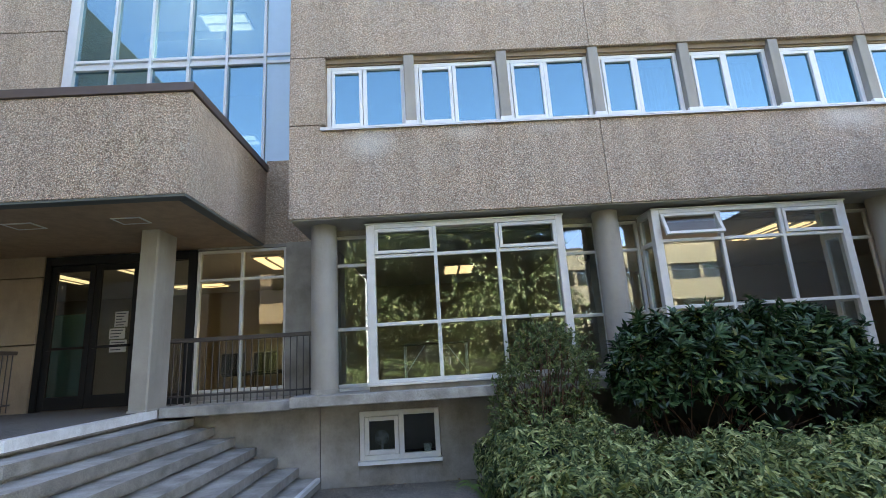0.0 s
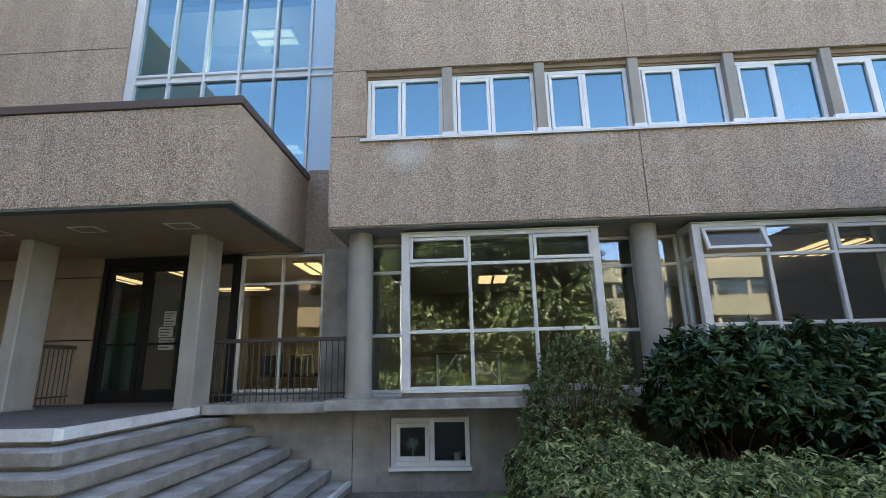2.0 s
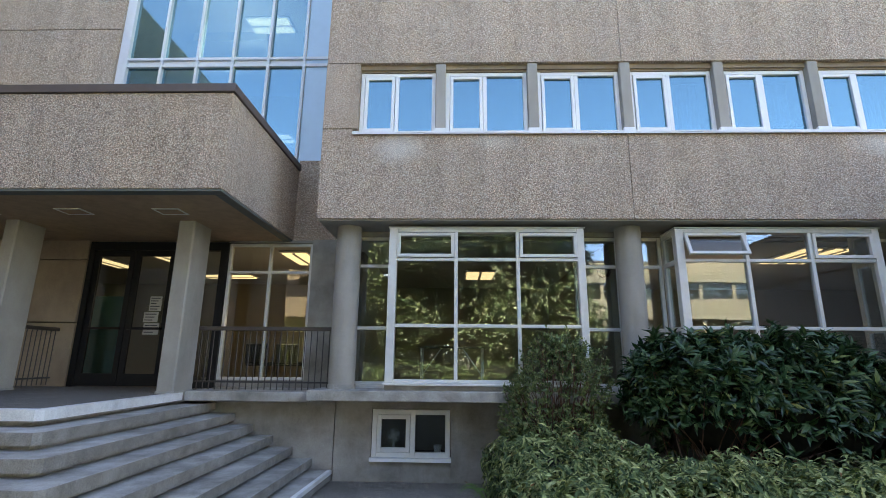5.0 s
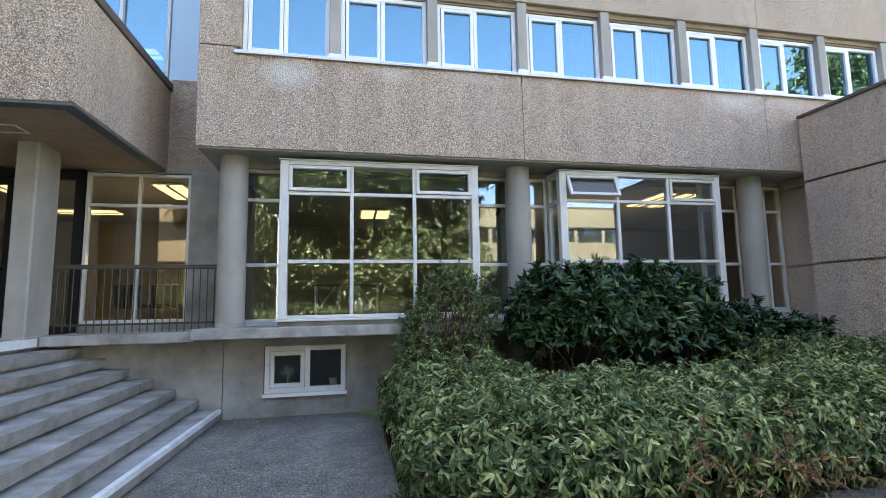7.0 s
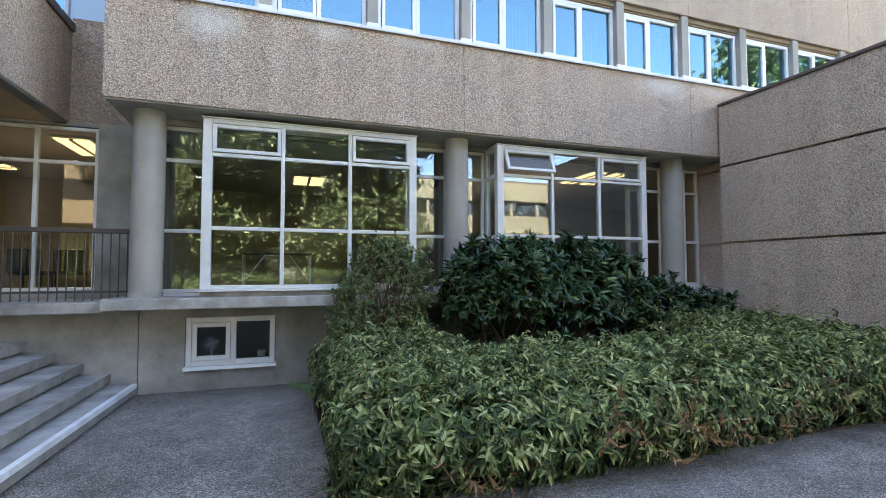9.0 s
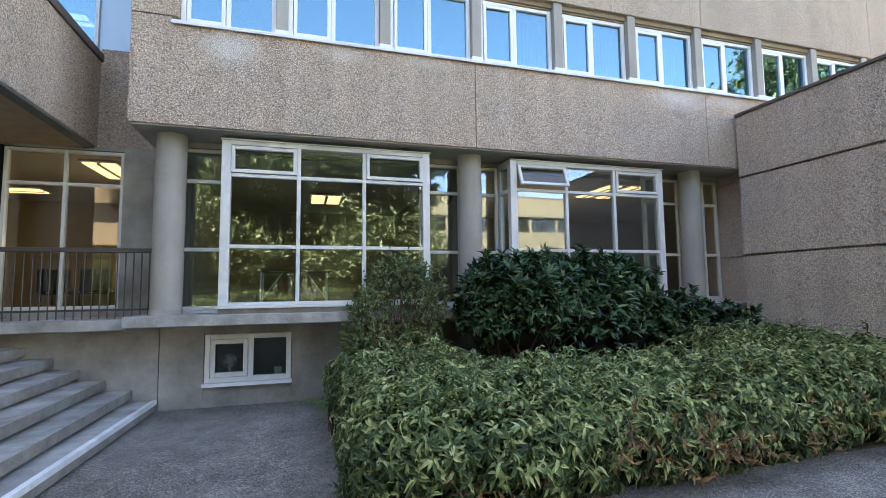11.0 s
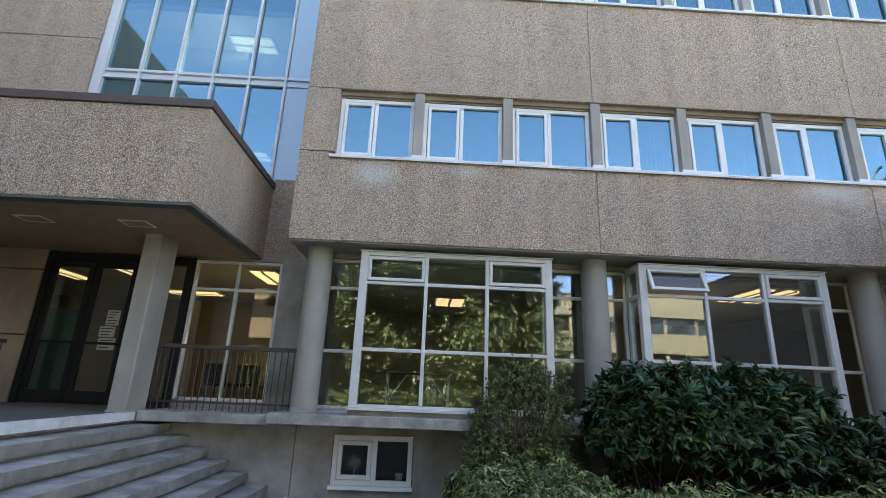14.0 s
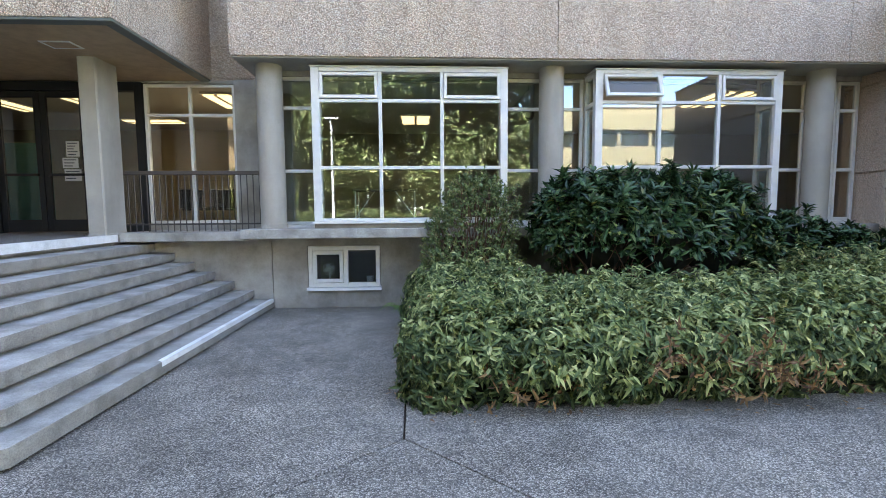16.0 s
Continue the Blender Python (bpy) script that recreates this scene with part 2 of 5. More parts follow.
def prism(bm, outline, z0, z1, bevel=0.0):
    """An upright prism over a plan outline, counter-clockwise."""
    low = [bm.verts.new((x, y, z0)) for x, y in outline]
    high = [bm.verts.new((x, y, z1)) for x, y in outline]
    faces = [bm.faces.new(low[::-1]), bm.faces.new(high)]
    n = len(outline)
    faces += [bm.faces.new((low[i], low[(i + 1) % n], high[(i + 1) % n], high[i])) for i in range(n)]
    if bevel:
        bmesh.ops.bevel(bm, geom=list(faces[1].edges), offset=bevel, segments=2, affect="EDGES", profile=0.5)
    return bm


def rod(bm, a, b, r, r2=None, n=10):
    a, b = Vector(a), Vector(b)
    d = b - a
    m = Matrix.Translation((a + b) / 2) @ d.to_track_quat("Z", "Y").to_matrix().to_4x4()
    bmesh.ops.create_cone(bm, cap_ends=True, segments=n, radius1=r, radius2=r if r2 is None else r2, depth=d.length, matrix=m)
    return bm


def mesh_of(bm, name, material, smooth=False):
    me = bpy.data.meshes.new(name)
    bmesh.ops.recalc_face_normals(bm, faces=bm.faces)
    bm.to_mesh(me)
    bm.free()
    me.materials.append(material)
    if smooth:
        me.shade_smooth()
    return me


def part(name, bm, material, parent=None, label="", smooth=False):
    ob = new(name, mesh_of(bm, name, material, smooth))
    if parent:
        ob.parent = parent
    return tagged(ob, label)


def structure(name, bm, material, label, category, smooth=False):
    return tagged(part(name, bm, material, None, label, smooth), category=category, kind="structure")


def boxes(*rows, bevel=0.0):
    bm = bmesh.new()
    for row in rows:
        box(bm, *row, bevel=bevel)
    return bm


def holder(name, at, label, category, group="", kind=""):
    ob = new(name)
    ob.location = at
    return tagged(ob, label, category, group, kind)


def under(ob, *pieces):
    """Parent pieces that were built in world places."""
    for o in pieces:
        o.parent = ob
        o.matrix_parent_inverse = Matrix.Translation(ob.location).inverted()


# ---- plan ----
Z_LAND, Z_LEDGE, Z_SOF = 1.23, 1.30, 3.74
Z_SILL, Z_HEAD, Z_SILL2, Z_HEAD2, Z_TOP = 5.125, 6.325, 8.35, 9.575, 13.1
X_END, Y_GLASS, Y_BACK = 22.0, 0.70, 8.0
PITCH, PIER = 1.445, 0.16
X_WIN = 0.54
TREAD, RISER = 0.30, 1.23 / 8
JOINTS = (4.66, 9.11, 13.56, 18.0)

# ---- main facade ----


def panel_row(name, z0, z1, x0, label):
    """One spandrel: panels with a gap at each vertical joint."""
    base = holder(name, (x0, 0, z0), label, "wall", kind="structure")
    edges = [x0, *JOINTS, X_END]
    for a, b in zip(edges, edges[1:]):
        p = part("panel", boxes((a + 0.004, 0, z0, b - 0.004, 0.22, z1), bevel=0.006), FACADE)
        under(base, p)
    return base


panel_row("wall_spandrel_lower", Z_SOF, Z_SILL, 0.0, "tan exposed-aggregate concrete spandrel with white lime stains")
panel_row("wall_spandrel_upper", Z_HEAD, Z_SILL2, 0.0, "tan exposed-aggregate concrete spandrel between window bands")
panel_row("wall_parapet", Z_HEAD2, Z_TOP, 0.0, "tan exposed-aggregate concrete parapet at the roof")
for k, (z0, z1) in enumerate(((Z_SILL + 0.01, Z_HEAD - 0.01), (Z_SILL2 + 0.01, Z_HEAD2 - 0.01))):
    structure(f"wall_pier_{k + 1}", boxes((0, 0, z0 + 0.055, X_WIN - 0.005, 0.22, z1), bevel=0.006), FACADE, "tan exposed-aggregate corner panel beside the windows", "wall")
structure("wall_step_block", boxes((0.002, 0.002, Z_SILL, X_WIN - 0.075, 0.22, Z_SILL + 0.05)), FACADE, "tan aggregate strip under the corner panel", "wall")
structure("wall_core", boxes((0.01, 0.2, Z_SOF + 0.01, 0.3, 1.74, Z_TOP - 0.01), (0.25, 0.2, Z_SOF + 0.12, X_END, 0.42, Z_SILL - 0.02), (0.25, 0.2, Z_HEAD + 0.02, X_END, 0.42, Z_SILL2 - 0.02), (0.25, 0.2, Z_HEAD2 + 0.02, X_END, 0.42, Z_TOP - 0.02)), CONC, "plain concrete wall core behind the panels", "wall")
structure("wall_return", boxes((0.0, 0.22, Z_SOF, 0.012, 1.74, Z_TOP)), FACADE, "tan aggregate return wall at the facade corner", "wall")
structure("roof", boxes((-12, 0.3, Z_TOP - 0.25, X_END, Y_BACK, Z_TOP - 0.05)), CONC, "flat concrete roof slab", "roof")
structure("soffit", boxes((0.03, 0.03, Z_SOF - 0.02, X_END, 1.5, Z_SOF + 0.11)), COLUMN, "smooth grey concrete soffit under the overhang", "soffit")


def band_window(x, z0, z1, k, w):
    """One two-light window of the band: frame, fixed pane, opening sash."""
    base = holder(f"window_{k}", (x, 0.12, z0), "white-framed two-light window reflecting blue sky", "window", "upper window band", "structure")
    y, z1 = 0.12, z1 - 0.08
    f = 0.062
    bm = boxes((x, y, z0, x + f, y + 0.09, z1), (x + w - f, y, z0, x + w, y + 0.09, z1), (x + f, y, z1 - f - 0.03, x + w - f, y + 0.09, z1 - 0.03), (x + f, y, z0, x + w - f, y + 0.09, z0 + f), (x + w * 0.46, y + 0.005, z0 + f, x + w * 0.46 + 0.06, y + 0.085, z1 - f - 0.03), bevel=0.006)
    frame_ob = part("window_frame", bm, WHITE)
    s0, s1, t0, t1 = x + f + 0.008, x + w * 0.46 - 0.008, z0 + f + 0.008, z1 - f - 0.038
    sash = part("sash", boxes((s0, y - 0.012, t0, s0 + 0.05, y + 0.05, t1), (s1 - 0.05, y - 0.012, t0, s1, y + 0.05, t1), (s0 + 0.05, y - 0.012, t1 - 0.05, s1 - 0.05, y + 0.05, t1), (s0 + 0.05, y - 0.012, t0, s1 - 0.05, y + 0.05, t0 + 0.05), bevel=0.005), WHITE)
    g1 = part("pane", boxes((s0 + 0.04, y + 0.025, t0 + 0.04, s1 - 0.04, y + 0.033, t1 - 0.04)), GLASS_BLUE)
    g2 = part("pane", boxes((x + w * 0.46 + 0.05, y + 0.04, z0 + f - 0.01, x + w - f + 0.01, y + 0.048, z1 - f - 0.02)), GLASS_BLUE)
    head = part("head_strip", boxes((x, 0.10, z1 - 0.028, x + w, 0.2, z1), (x, 0.07, z1 + 0.001, x + w, 0.21, z1 + 0.078)), TANCONC)
    under(sash, g1)
    under(frame_ob, g2)
    under(base, frame_ob, sash, head)
    return base


def pier(x, z0, z1):
    base = holder("window_pier", (x, 0.05, z0), "slim pale concrete pier between windows with a white metal foot", "pier", "window piers", "structure")
    shaft = part("shaft", boxes((x, 0.02, z0, x + PIER, 0.3, z1), bevel=0.012), COLUMN)
    foot = part("foot_cap", boxes((x - 0.012, 0.0, z0 - 0.012, x + PIER + 0.012, 0.05, z0 + 0.07), bevel=0.004), WHITE)
    under(base, shaft, foot)


k = 0
for z0, z1 in ((Z_SILL, Z_HEAD), (Z_SILL2, Z_HEAD2)):
    x, w = X_WIN, 1.20
    while x + PITCH < X_END:
        k += 1
        band_window(x, z0, z1, k, w)
        pier(x + w, z0, z1)
        x += w + PIER
        w = PITCH - PIER
    bm = boxes((X_WIN - 0.07, -0.045, z0 - 0.035, X_END, 0.2, z0 - 0.004), (X_WIN - 0.07, -0.045, z0 - 0.05, X_END, -0.03, z0 - 0.03))
    structure(f"window_sill_{k}", bm, WHITE, "continuous white metal sill under the window band", "sill")

# ---- lower storey ----
base_wall = structure("wall_basement", boxes((2.0, 0.73, -0.3, 9.98, 1.0, 1.15), bevel=0.004), CONC, "stained grey cast-concrete basement wall", "wall")
for row in ((-7, 0.73, -0.3, 0.27, 1.0, 1.15), (0.28, 0.73, -0.3, 0.83, 1.0, 1.15), (0.83, 0.73, -0.3, 2.0, 1.0, 0.30), (0.83, 0.73, 1.0, 2.0, 1.0, 1.15)):
    under(base_wall, part("wall_panel", boxes(row, bevel=0.004), CONC))
structure("ledge", boxes((0.02, 0.06, 1.16, 9.99, 1.1, Z_LEDGE), bevel=0.012), STEP, "grey concrete ledge carrying columns and windows", "ledge")
structure("ledge_entrance", boxes((-1.81, 0.3, 1.12, 0.0, 1.6, 1.255), bevel=0.012), STEP, "grey concrete plinth under the railing", "ledge")


def round_column(x, y):
    base = holder("round_column", (x, y, Z_LEDGE), "round smooth grey concrete column on the ledge", "column", "round columns")
    bm = bmesh.new()
    lifts = [Z_LEDGE + 0.06, 1.72, 2.11, 2.50, 2.89, 3.28, 3.56, Z_SOF - 0.02]
    for k, (a, b) in enumerate(zip(lifts, lifts[1:])):
        rod(bm, (x, y, a), (x, y, b), 0.1885 + 0.002 * (k % 2), 0.190 + 0.0015 * ((k + 1) % 3), n=40)
    shaft = part("shaft", bm, COLUMN)
    shaft.data.shade_smooth()
    shaft.data.set_sharp_from_angle(angle=radians(40))
    foot = part("base_ring", rod(bmesh.new(), (x, y, Z_LEDGE), (x, y, Z_LEDGE + 0.065), 0.20, n=40), STEP)
    under(base, shaft, foot)


for x in (0.41, 4.70, 9.07):
    round_column(x, 0.45)


def bars(x_list, z_list, y0, y1, fw, bevel=0.006):
    """A grid of frame members over the given lines: uprights first, then rails between them."""
    bm = bmesh.new()
    for x in x_list:
        box(bm, x - fw / 2, y0, z_list[0] - fw / 2, x + fw / 2, y1, z_list[-1] + fw / 2, bevel=bevel)
    for z in z_list:
        for a, b in zip(x_list, x_list[1:]):
            box(bm, a + fw / 2, y0 + 0.004, z - fw / 2, b - fw / 2, y1 - 0.004, z + fw / 2, bevel=bevel)
    return bm


def bay(x0, x1, n, open_light):
    """A projecting three-by-three glazed bay on the ledge."""
    y, yb, z0, z1 = 0.20, Y_GLASS, 1.40, 3.65
    base = holder(f"window_bay_{n}", ((x0 + x1) / 2, y, z0), "cream-framed projecting window bay of nine panes", "window", "window bays", "structure")
    m1, m2 = x0 + (x1 - x0) * 0.345, x0 + (x1 - x0) * 0.66
    zs = (1.44, 2.20, 3.175, 3.58)
    got = [part("corner_post", boxes((x0, y, z0, x0 + 0.12, y + 0.12, z1), bevel=0.008), FRAME), part("corner_post", boxes((x1 - 0.11, y, z0, x1, y + 0.12, z1), bevel=0.008), FRAME)]
    xs = (x0 + 0.12, m1, m2, x1 - 0.11)
    for x in xs[1:-1]:
        got.append(part("mullion", boxes((x - 0.026, y + 0.005, z0 + 0.05, x + 0.026, y + 0.085, z1 - 0.06), bevel=0.006), FRAME))
    got.append(part("head_rail", boxes((x0 + 0.12, y + 0.002, z1 - 0.06, x1 - 0.11, y + 0.11, z1), (x0 - 0.015, y - 0.02, z1, x1 + 0.015, y + 0.5, z1 + 0.02), bevel=0.006), FRAME))
    got.append(part("bottom_rail", boxes((x0 + 0.12, y + 0.002, z0, x1 - 0.11, y + 0.11, z0 + 0.05), bevel=0.006), FRAME))
    for z in zs[1:-1]:
        for a, b in zip(xs, xs[1:]):
            got.append(part("transom", boxes((a + (0.026 if a != xs[0] else 0), y + 0.008, z - 0.024, b - (0.026 if b != xs[-1] else 0), y + 0.08, z + 0.024), bevel=0.005), FRAME))
    for a, b in zip(xs, xs[1:]):
        for c, d in zip(zs, zs[1:]):
            light = c == zs[2] and (a, b) != (m1, m2)
            opened = light and a == xs[0] and open_light
            e = 0.075 if light else 0.02
            if not opened:
                got.append(part("pane", boxes((a + 0.015, y + 0.04, c + 0.015, b - 0.015, y + 0.048, d - 0.01)), GLASS))
            if light:
                lo, hi = a + (0.028 if a != xs[0] else 0.002), b - (0.028 if b != xs[-1] else 0.002)
                w, h = hi - lo, d - c - 0.034
                sash = new("opening_light", mesh_of(boxes((0, -0.02, -h, 0.048, 0.03, 0), (w - 0.048, -0.02, -h, w, 0.03, 0), (0.048, -0.02, -0.048, w - 0.048, 0.03, 0), (0.048, -0.02, -h, w - 0.048, 0.03, -h + 0.048), bevel=0.005), "opening_light", FRAME))
                sash.matrix_world = pose(lo, y + 0.005, d - 0.002, -22 if opened else 0)
                got.append(sash)
                if opened:
                    pane = new("pane", mesh_of(boxes((0.05, 0.0, -h + 0.05, w - 0.05, 0.008, -0.05)), "pane", ENTRY_GLASS))
                    pane.matrix_world = pose(lo, y + 0.005, d - 0.002, -22)
                    got.append(pane)
    for x in (x0 + 0.03, x1 - 0.03):
        got.append(part("return_frame", boxes((x - 0.03, y + 0.12, z0, x + 0.03, yb, z0 + 0.07), (x - 0.03, y + 0.12, z1 - 0.08, x + 0.03, yb, z1), (x - 0.03, yb - 0.08, z0 + 0.07, x + 0.03, yb, z1 - 0.08), (x - 0.03, y + 0.12, 2.16, x + 0.03, yb - 0.08, 2.22), (x - 0.03, y + 0.12, 3.13, x + 0.03, yb - 0.08, 3.20), bevel=0.004), FRAME))
        got.append(part("return_pane", boxes((x - 0.004, y + 0.12, z0 + 0.07, x + 0.004, yb - 0.08, z1 - 0.08)), GLASS))
    got.append(part("window_sill", boxes((x0 - 0.03, y - 0.05, z0 - 0.03, x1 + 0.03, yb, z0 - 0.001), bevel=0.006), FRAME))
    got.append(part("plinth", boxes((x0, y + 0.02, Z_LEDGE + 0.001, x1, yb, z0 - 0.03)), CONC))
    under(base, *got)


bay(1.07, 3.97, 1, False)
bay(5.305, 8.25, 2, True)


def side_light(x0, x1, n):
    """Tall narrow glazing between a bay and a column."""
    y, z0, z1 = Y_GLASS, 1.34, 3.64
    base = holder(f"window_side_{n}", (x0, y, z0), "narrow dark side light beside the window bay", "window", "side lights", "structure")
    fr = part("window_frame", bars((x0 + 0.03, x1 - 0.03), (z0 + 0.03, 2.19, 3.165, z1 - 0.03), y, y + 0.07, 0.05), FRAME)
    got = [fr]
    for a, b in ((z0 + 0.05, 2.17), (2.21, 3.14), (3.19, z1 - 0.05)):
        got.append(part("pane", boxes((x0 + 0.05, y + 0.03, a, x1 - 0.05, y + 0.038, b)), GLASS))
    under(base, *got)


for n, (a, b) in enumerate(((0.46, 1.07), (3.97, 4.64), (4.64, 5.30), (8.25, 9.07), (9.07, 9.60), (9.60, 9.985))):
    side_light(a, b, n + 1)
structure("window_head", boxes((0.2, Y_GLASS - 0.02, 3.64, 9.99, Y_GLASS + 0.2, Z_SOF - 0.02)), CONC, "grey concrete lintel over the glazing", "lintel")
structure("window_upstand", boxes((0.2, Y_GLASS - 0.02, Z_LEDGE - 0.01, 9.99, Y_GLASS + 0.2, 1.34)), FRAME, "cream sill upstand below the side lights", "sill")


def basement_window():
    x0, x1, z0, z1, y = 0.84, 1.99, 0.33, 0.995, 0.72
    base = holder("window_basement", (x0, y, z0), "cream-framed basement window with an opening light", "window", kind="structure")
    xm = x0 + 0.60
    fr = part("window_frame", bars((x0 + 0.035, xm, x1 - 0.035), (z0 + 0.035, z1 - 0.035), y, y + 0.09, 0.07), FRAME)
    sash = part("sash", bars((x0 + 0.105, xm - 0.07), (z0 + 0.105, z1 - 0.105), y - 0.012, y + 0.05, 0.06), FRAME)
    g1 = part("pane", boxes((x0 + 0.12, y + 0.03, z0 + 0.12, xm - 0.085, y + 0.036, z1 - 0.12)), DOOR_GLASS)
    g2 = part("pane", boxes((xm + 0.03, y + 0.05, z0 + 0.06, x1 - 0.06, y + 0.056, z1 - 0.06)), DOOR_GLASS)
    sill = part("window_sill", boxes((x0 - 0.02, y - 0.07, z0 - 0.03, x1 + 0.02, y + 0.1, z0 - 0.002), (x0 - 0.02, y - 0.07, z0 - 0.048, x1 + 0.02, y - 0.062, z0 - 0.03)), WHITE)
    under(sash, g1)
    under(fr, g2)
    under(base, fr, sash, sill)


basement_window()

# ---- side wall ----
bm = bmesh.new()
for a, b in ((-0.3, 2.112), (2.147, 3.513), (3.55, 4.66)):
    box(bm, 9.70, -5.4, a, 10.0, -0.06, b, bevel=0.01)
box(bm, 9.78, -5.35, 2.1, 9.92, -0.11, 3.6)
side = structure("wall_side", bm, FACADE, "tan exposed-aggregate garden wall with two grooves", "wall")
structure("coping_side", boxes((9.67, -5.42, 4.66, 10.03, -0.06, 4.71), bevel=0.006), CAP, "dark metal coping on the garden wall", "coping")
structure("wall_side_foot", boxes((10.0, -0.055, -0.3, 10.25, 1.0, 2.115), (10.0, -0.055, 2.145, 10.25, 1.0, 3.515), (10.0, -0.055, 3.55, 10.25, 1.0, Z_SOF - 0.02), (10.05, -0.05, 2.1, 10.2, 0.95, 3.6)), FACADE, "tan aggregate wall closing the glazing recess", "wall")

structure("wall_footing", boxes((9.56, -5.4, -0.05, 9.699, -2.6, 0.33), bevel=0.01), CONC, "low concrete footing along the garden wall", "footing")
box_ob = holder("junction_box", (9.66, -2.05, 0.80), "small black junction box fixed to the garden wall", "box")
under(box_ob, part("body", boxes((9.64, -2.2, 0.72, 9.70, -1.95, 0.88), bevel=0.008), BLACK), part("lid", boxes((9.628, -2.19, 0.73, 9.64, -1.96, 0.87), bevel=0.004), BLACK))

# ---- entrance ----
X_C, Y_C, Z_C0, Z_C1, Y_E = -0.81, -1.23, 3.755, 5.07, 1.40


def canopy():
    base = holder("canopy", (-5, 0, Z_C0), "deep tan aggregate entrance canopy with dark coping", "canopy", kind="structure")
    fascia = part("fascia", boxes((-8.4, Y_C, Z_C0, X_C, Y_C + 0.2, Z_C1), (X_C - 0.2, Y_C + 0.2, Z_C0, X_C, 1.72, Z_C1), bevel=0.012), FACADE)
    cop = part("coping", boxes((-8.4, Y_C - 0.03, Z_C1, X_C + 0.03, Y_C + 0.23, Z_C1 + 0.115), (X_C - 0.23, Y_C + 0.23, Z_C1, X_C + 0.03, 1.72, Z_C1 + 0.115), bevel=0.006), CAP)
    drip = part("drip_edge", boxes((-8.4, Y_C + 0.01, Z_C0 - 0.035, X_C - 0.01, Y_C + 0.16, Z_C0), (X_C - 0.16, Y_C + 0.16, Z_C0 - 0.035, X_C - 0.01, Y_E, Z_C0), bevel=0.006), EDGE)
    ceil = part("soffit_panel", boxes((-8.4, Y_C + 0.16, Z_C0 - 0.03, X_C - 0.16, Y_E, Z_C0 + 0.02)), SOFFIT)
    top = part("deck", boxes((-8.4, Y_C + 0.2, Z_C0 + 0.4, X_C - 0.2, 1.72, Z_C0 + 0.5)), CONC)
    under(base, fascia, cop, drip, ceil, top)


canopy()


def soffit_light(x, y):
    z = Z_C0 - 0.03
    base = holder("soffit_light", (x, y, z), "square recessed soffit light, unlit, in a pale trim", "light", "soffit lights")
    trim = part("trim", boxes((x - 0.19, y - 0.14, z - 0.012, x + 0.19, y - 0.115, z), (x - 0.19, y + 0.115, z - 0.012, x + 0.19, y + 0.14, z), (x - 0.19, y - 0.115, z - 0.012, x - 0.165, y + 0.115, z), (x + 0.165, y - 0.115, z - 0.012, x + 0.19, y + 0.115, z)), FRAME)
    lens = part("lens", boxes((x - 0.165, y - 0.115, z - 0.006, x + 0.165, y + 0.115, z)), SOFFIT)
    under(base, trim, lens)


for x in (-1.95, -3.34, -4.73):
    soffit_light(x, -0.39)


def blade_column(x, y, wide):
    base = holder("blade_column", (x, y, Z_LAND), "flat-sided grey concrete column with sharp corners", "column", "canopy columns")
    w, d, c = wide, 0.50, 0.018
    out = [(x + c, y), (x + w - c, y), (x + w, y + c), (x + w, y + d - c), (x + w - c, y + d), (x + c, y + d), (x, y + d - c), (x, y + c)]
    foot = [(px + (0.012 if px > x + w / 2 else -0.012), py + (0.012 if py > y + d / 2 else -0.012)) for px, py in out]
    under(base, part("shaft", prism(bmesh.new(), out, Z_LAND + 0.03, Z_C0 - 0.03), COLUMN), part("grout_foot", prism(bmesh.new(), foot, Z_LAND, Z_LAND + 0.03, 0.008), STEP))


blade_column(-2.10, 0.08, 0.25)
blade_column(-4.73, 0.02, 0.21)

# stairs wrap round the landing corner
X_L, Y_L = -1.82, -2.09


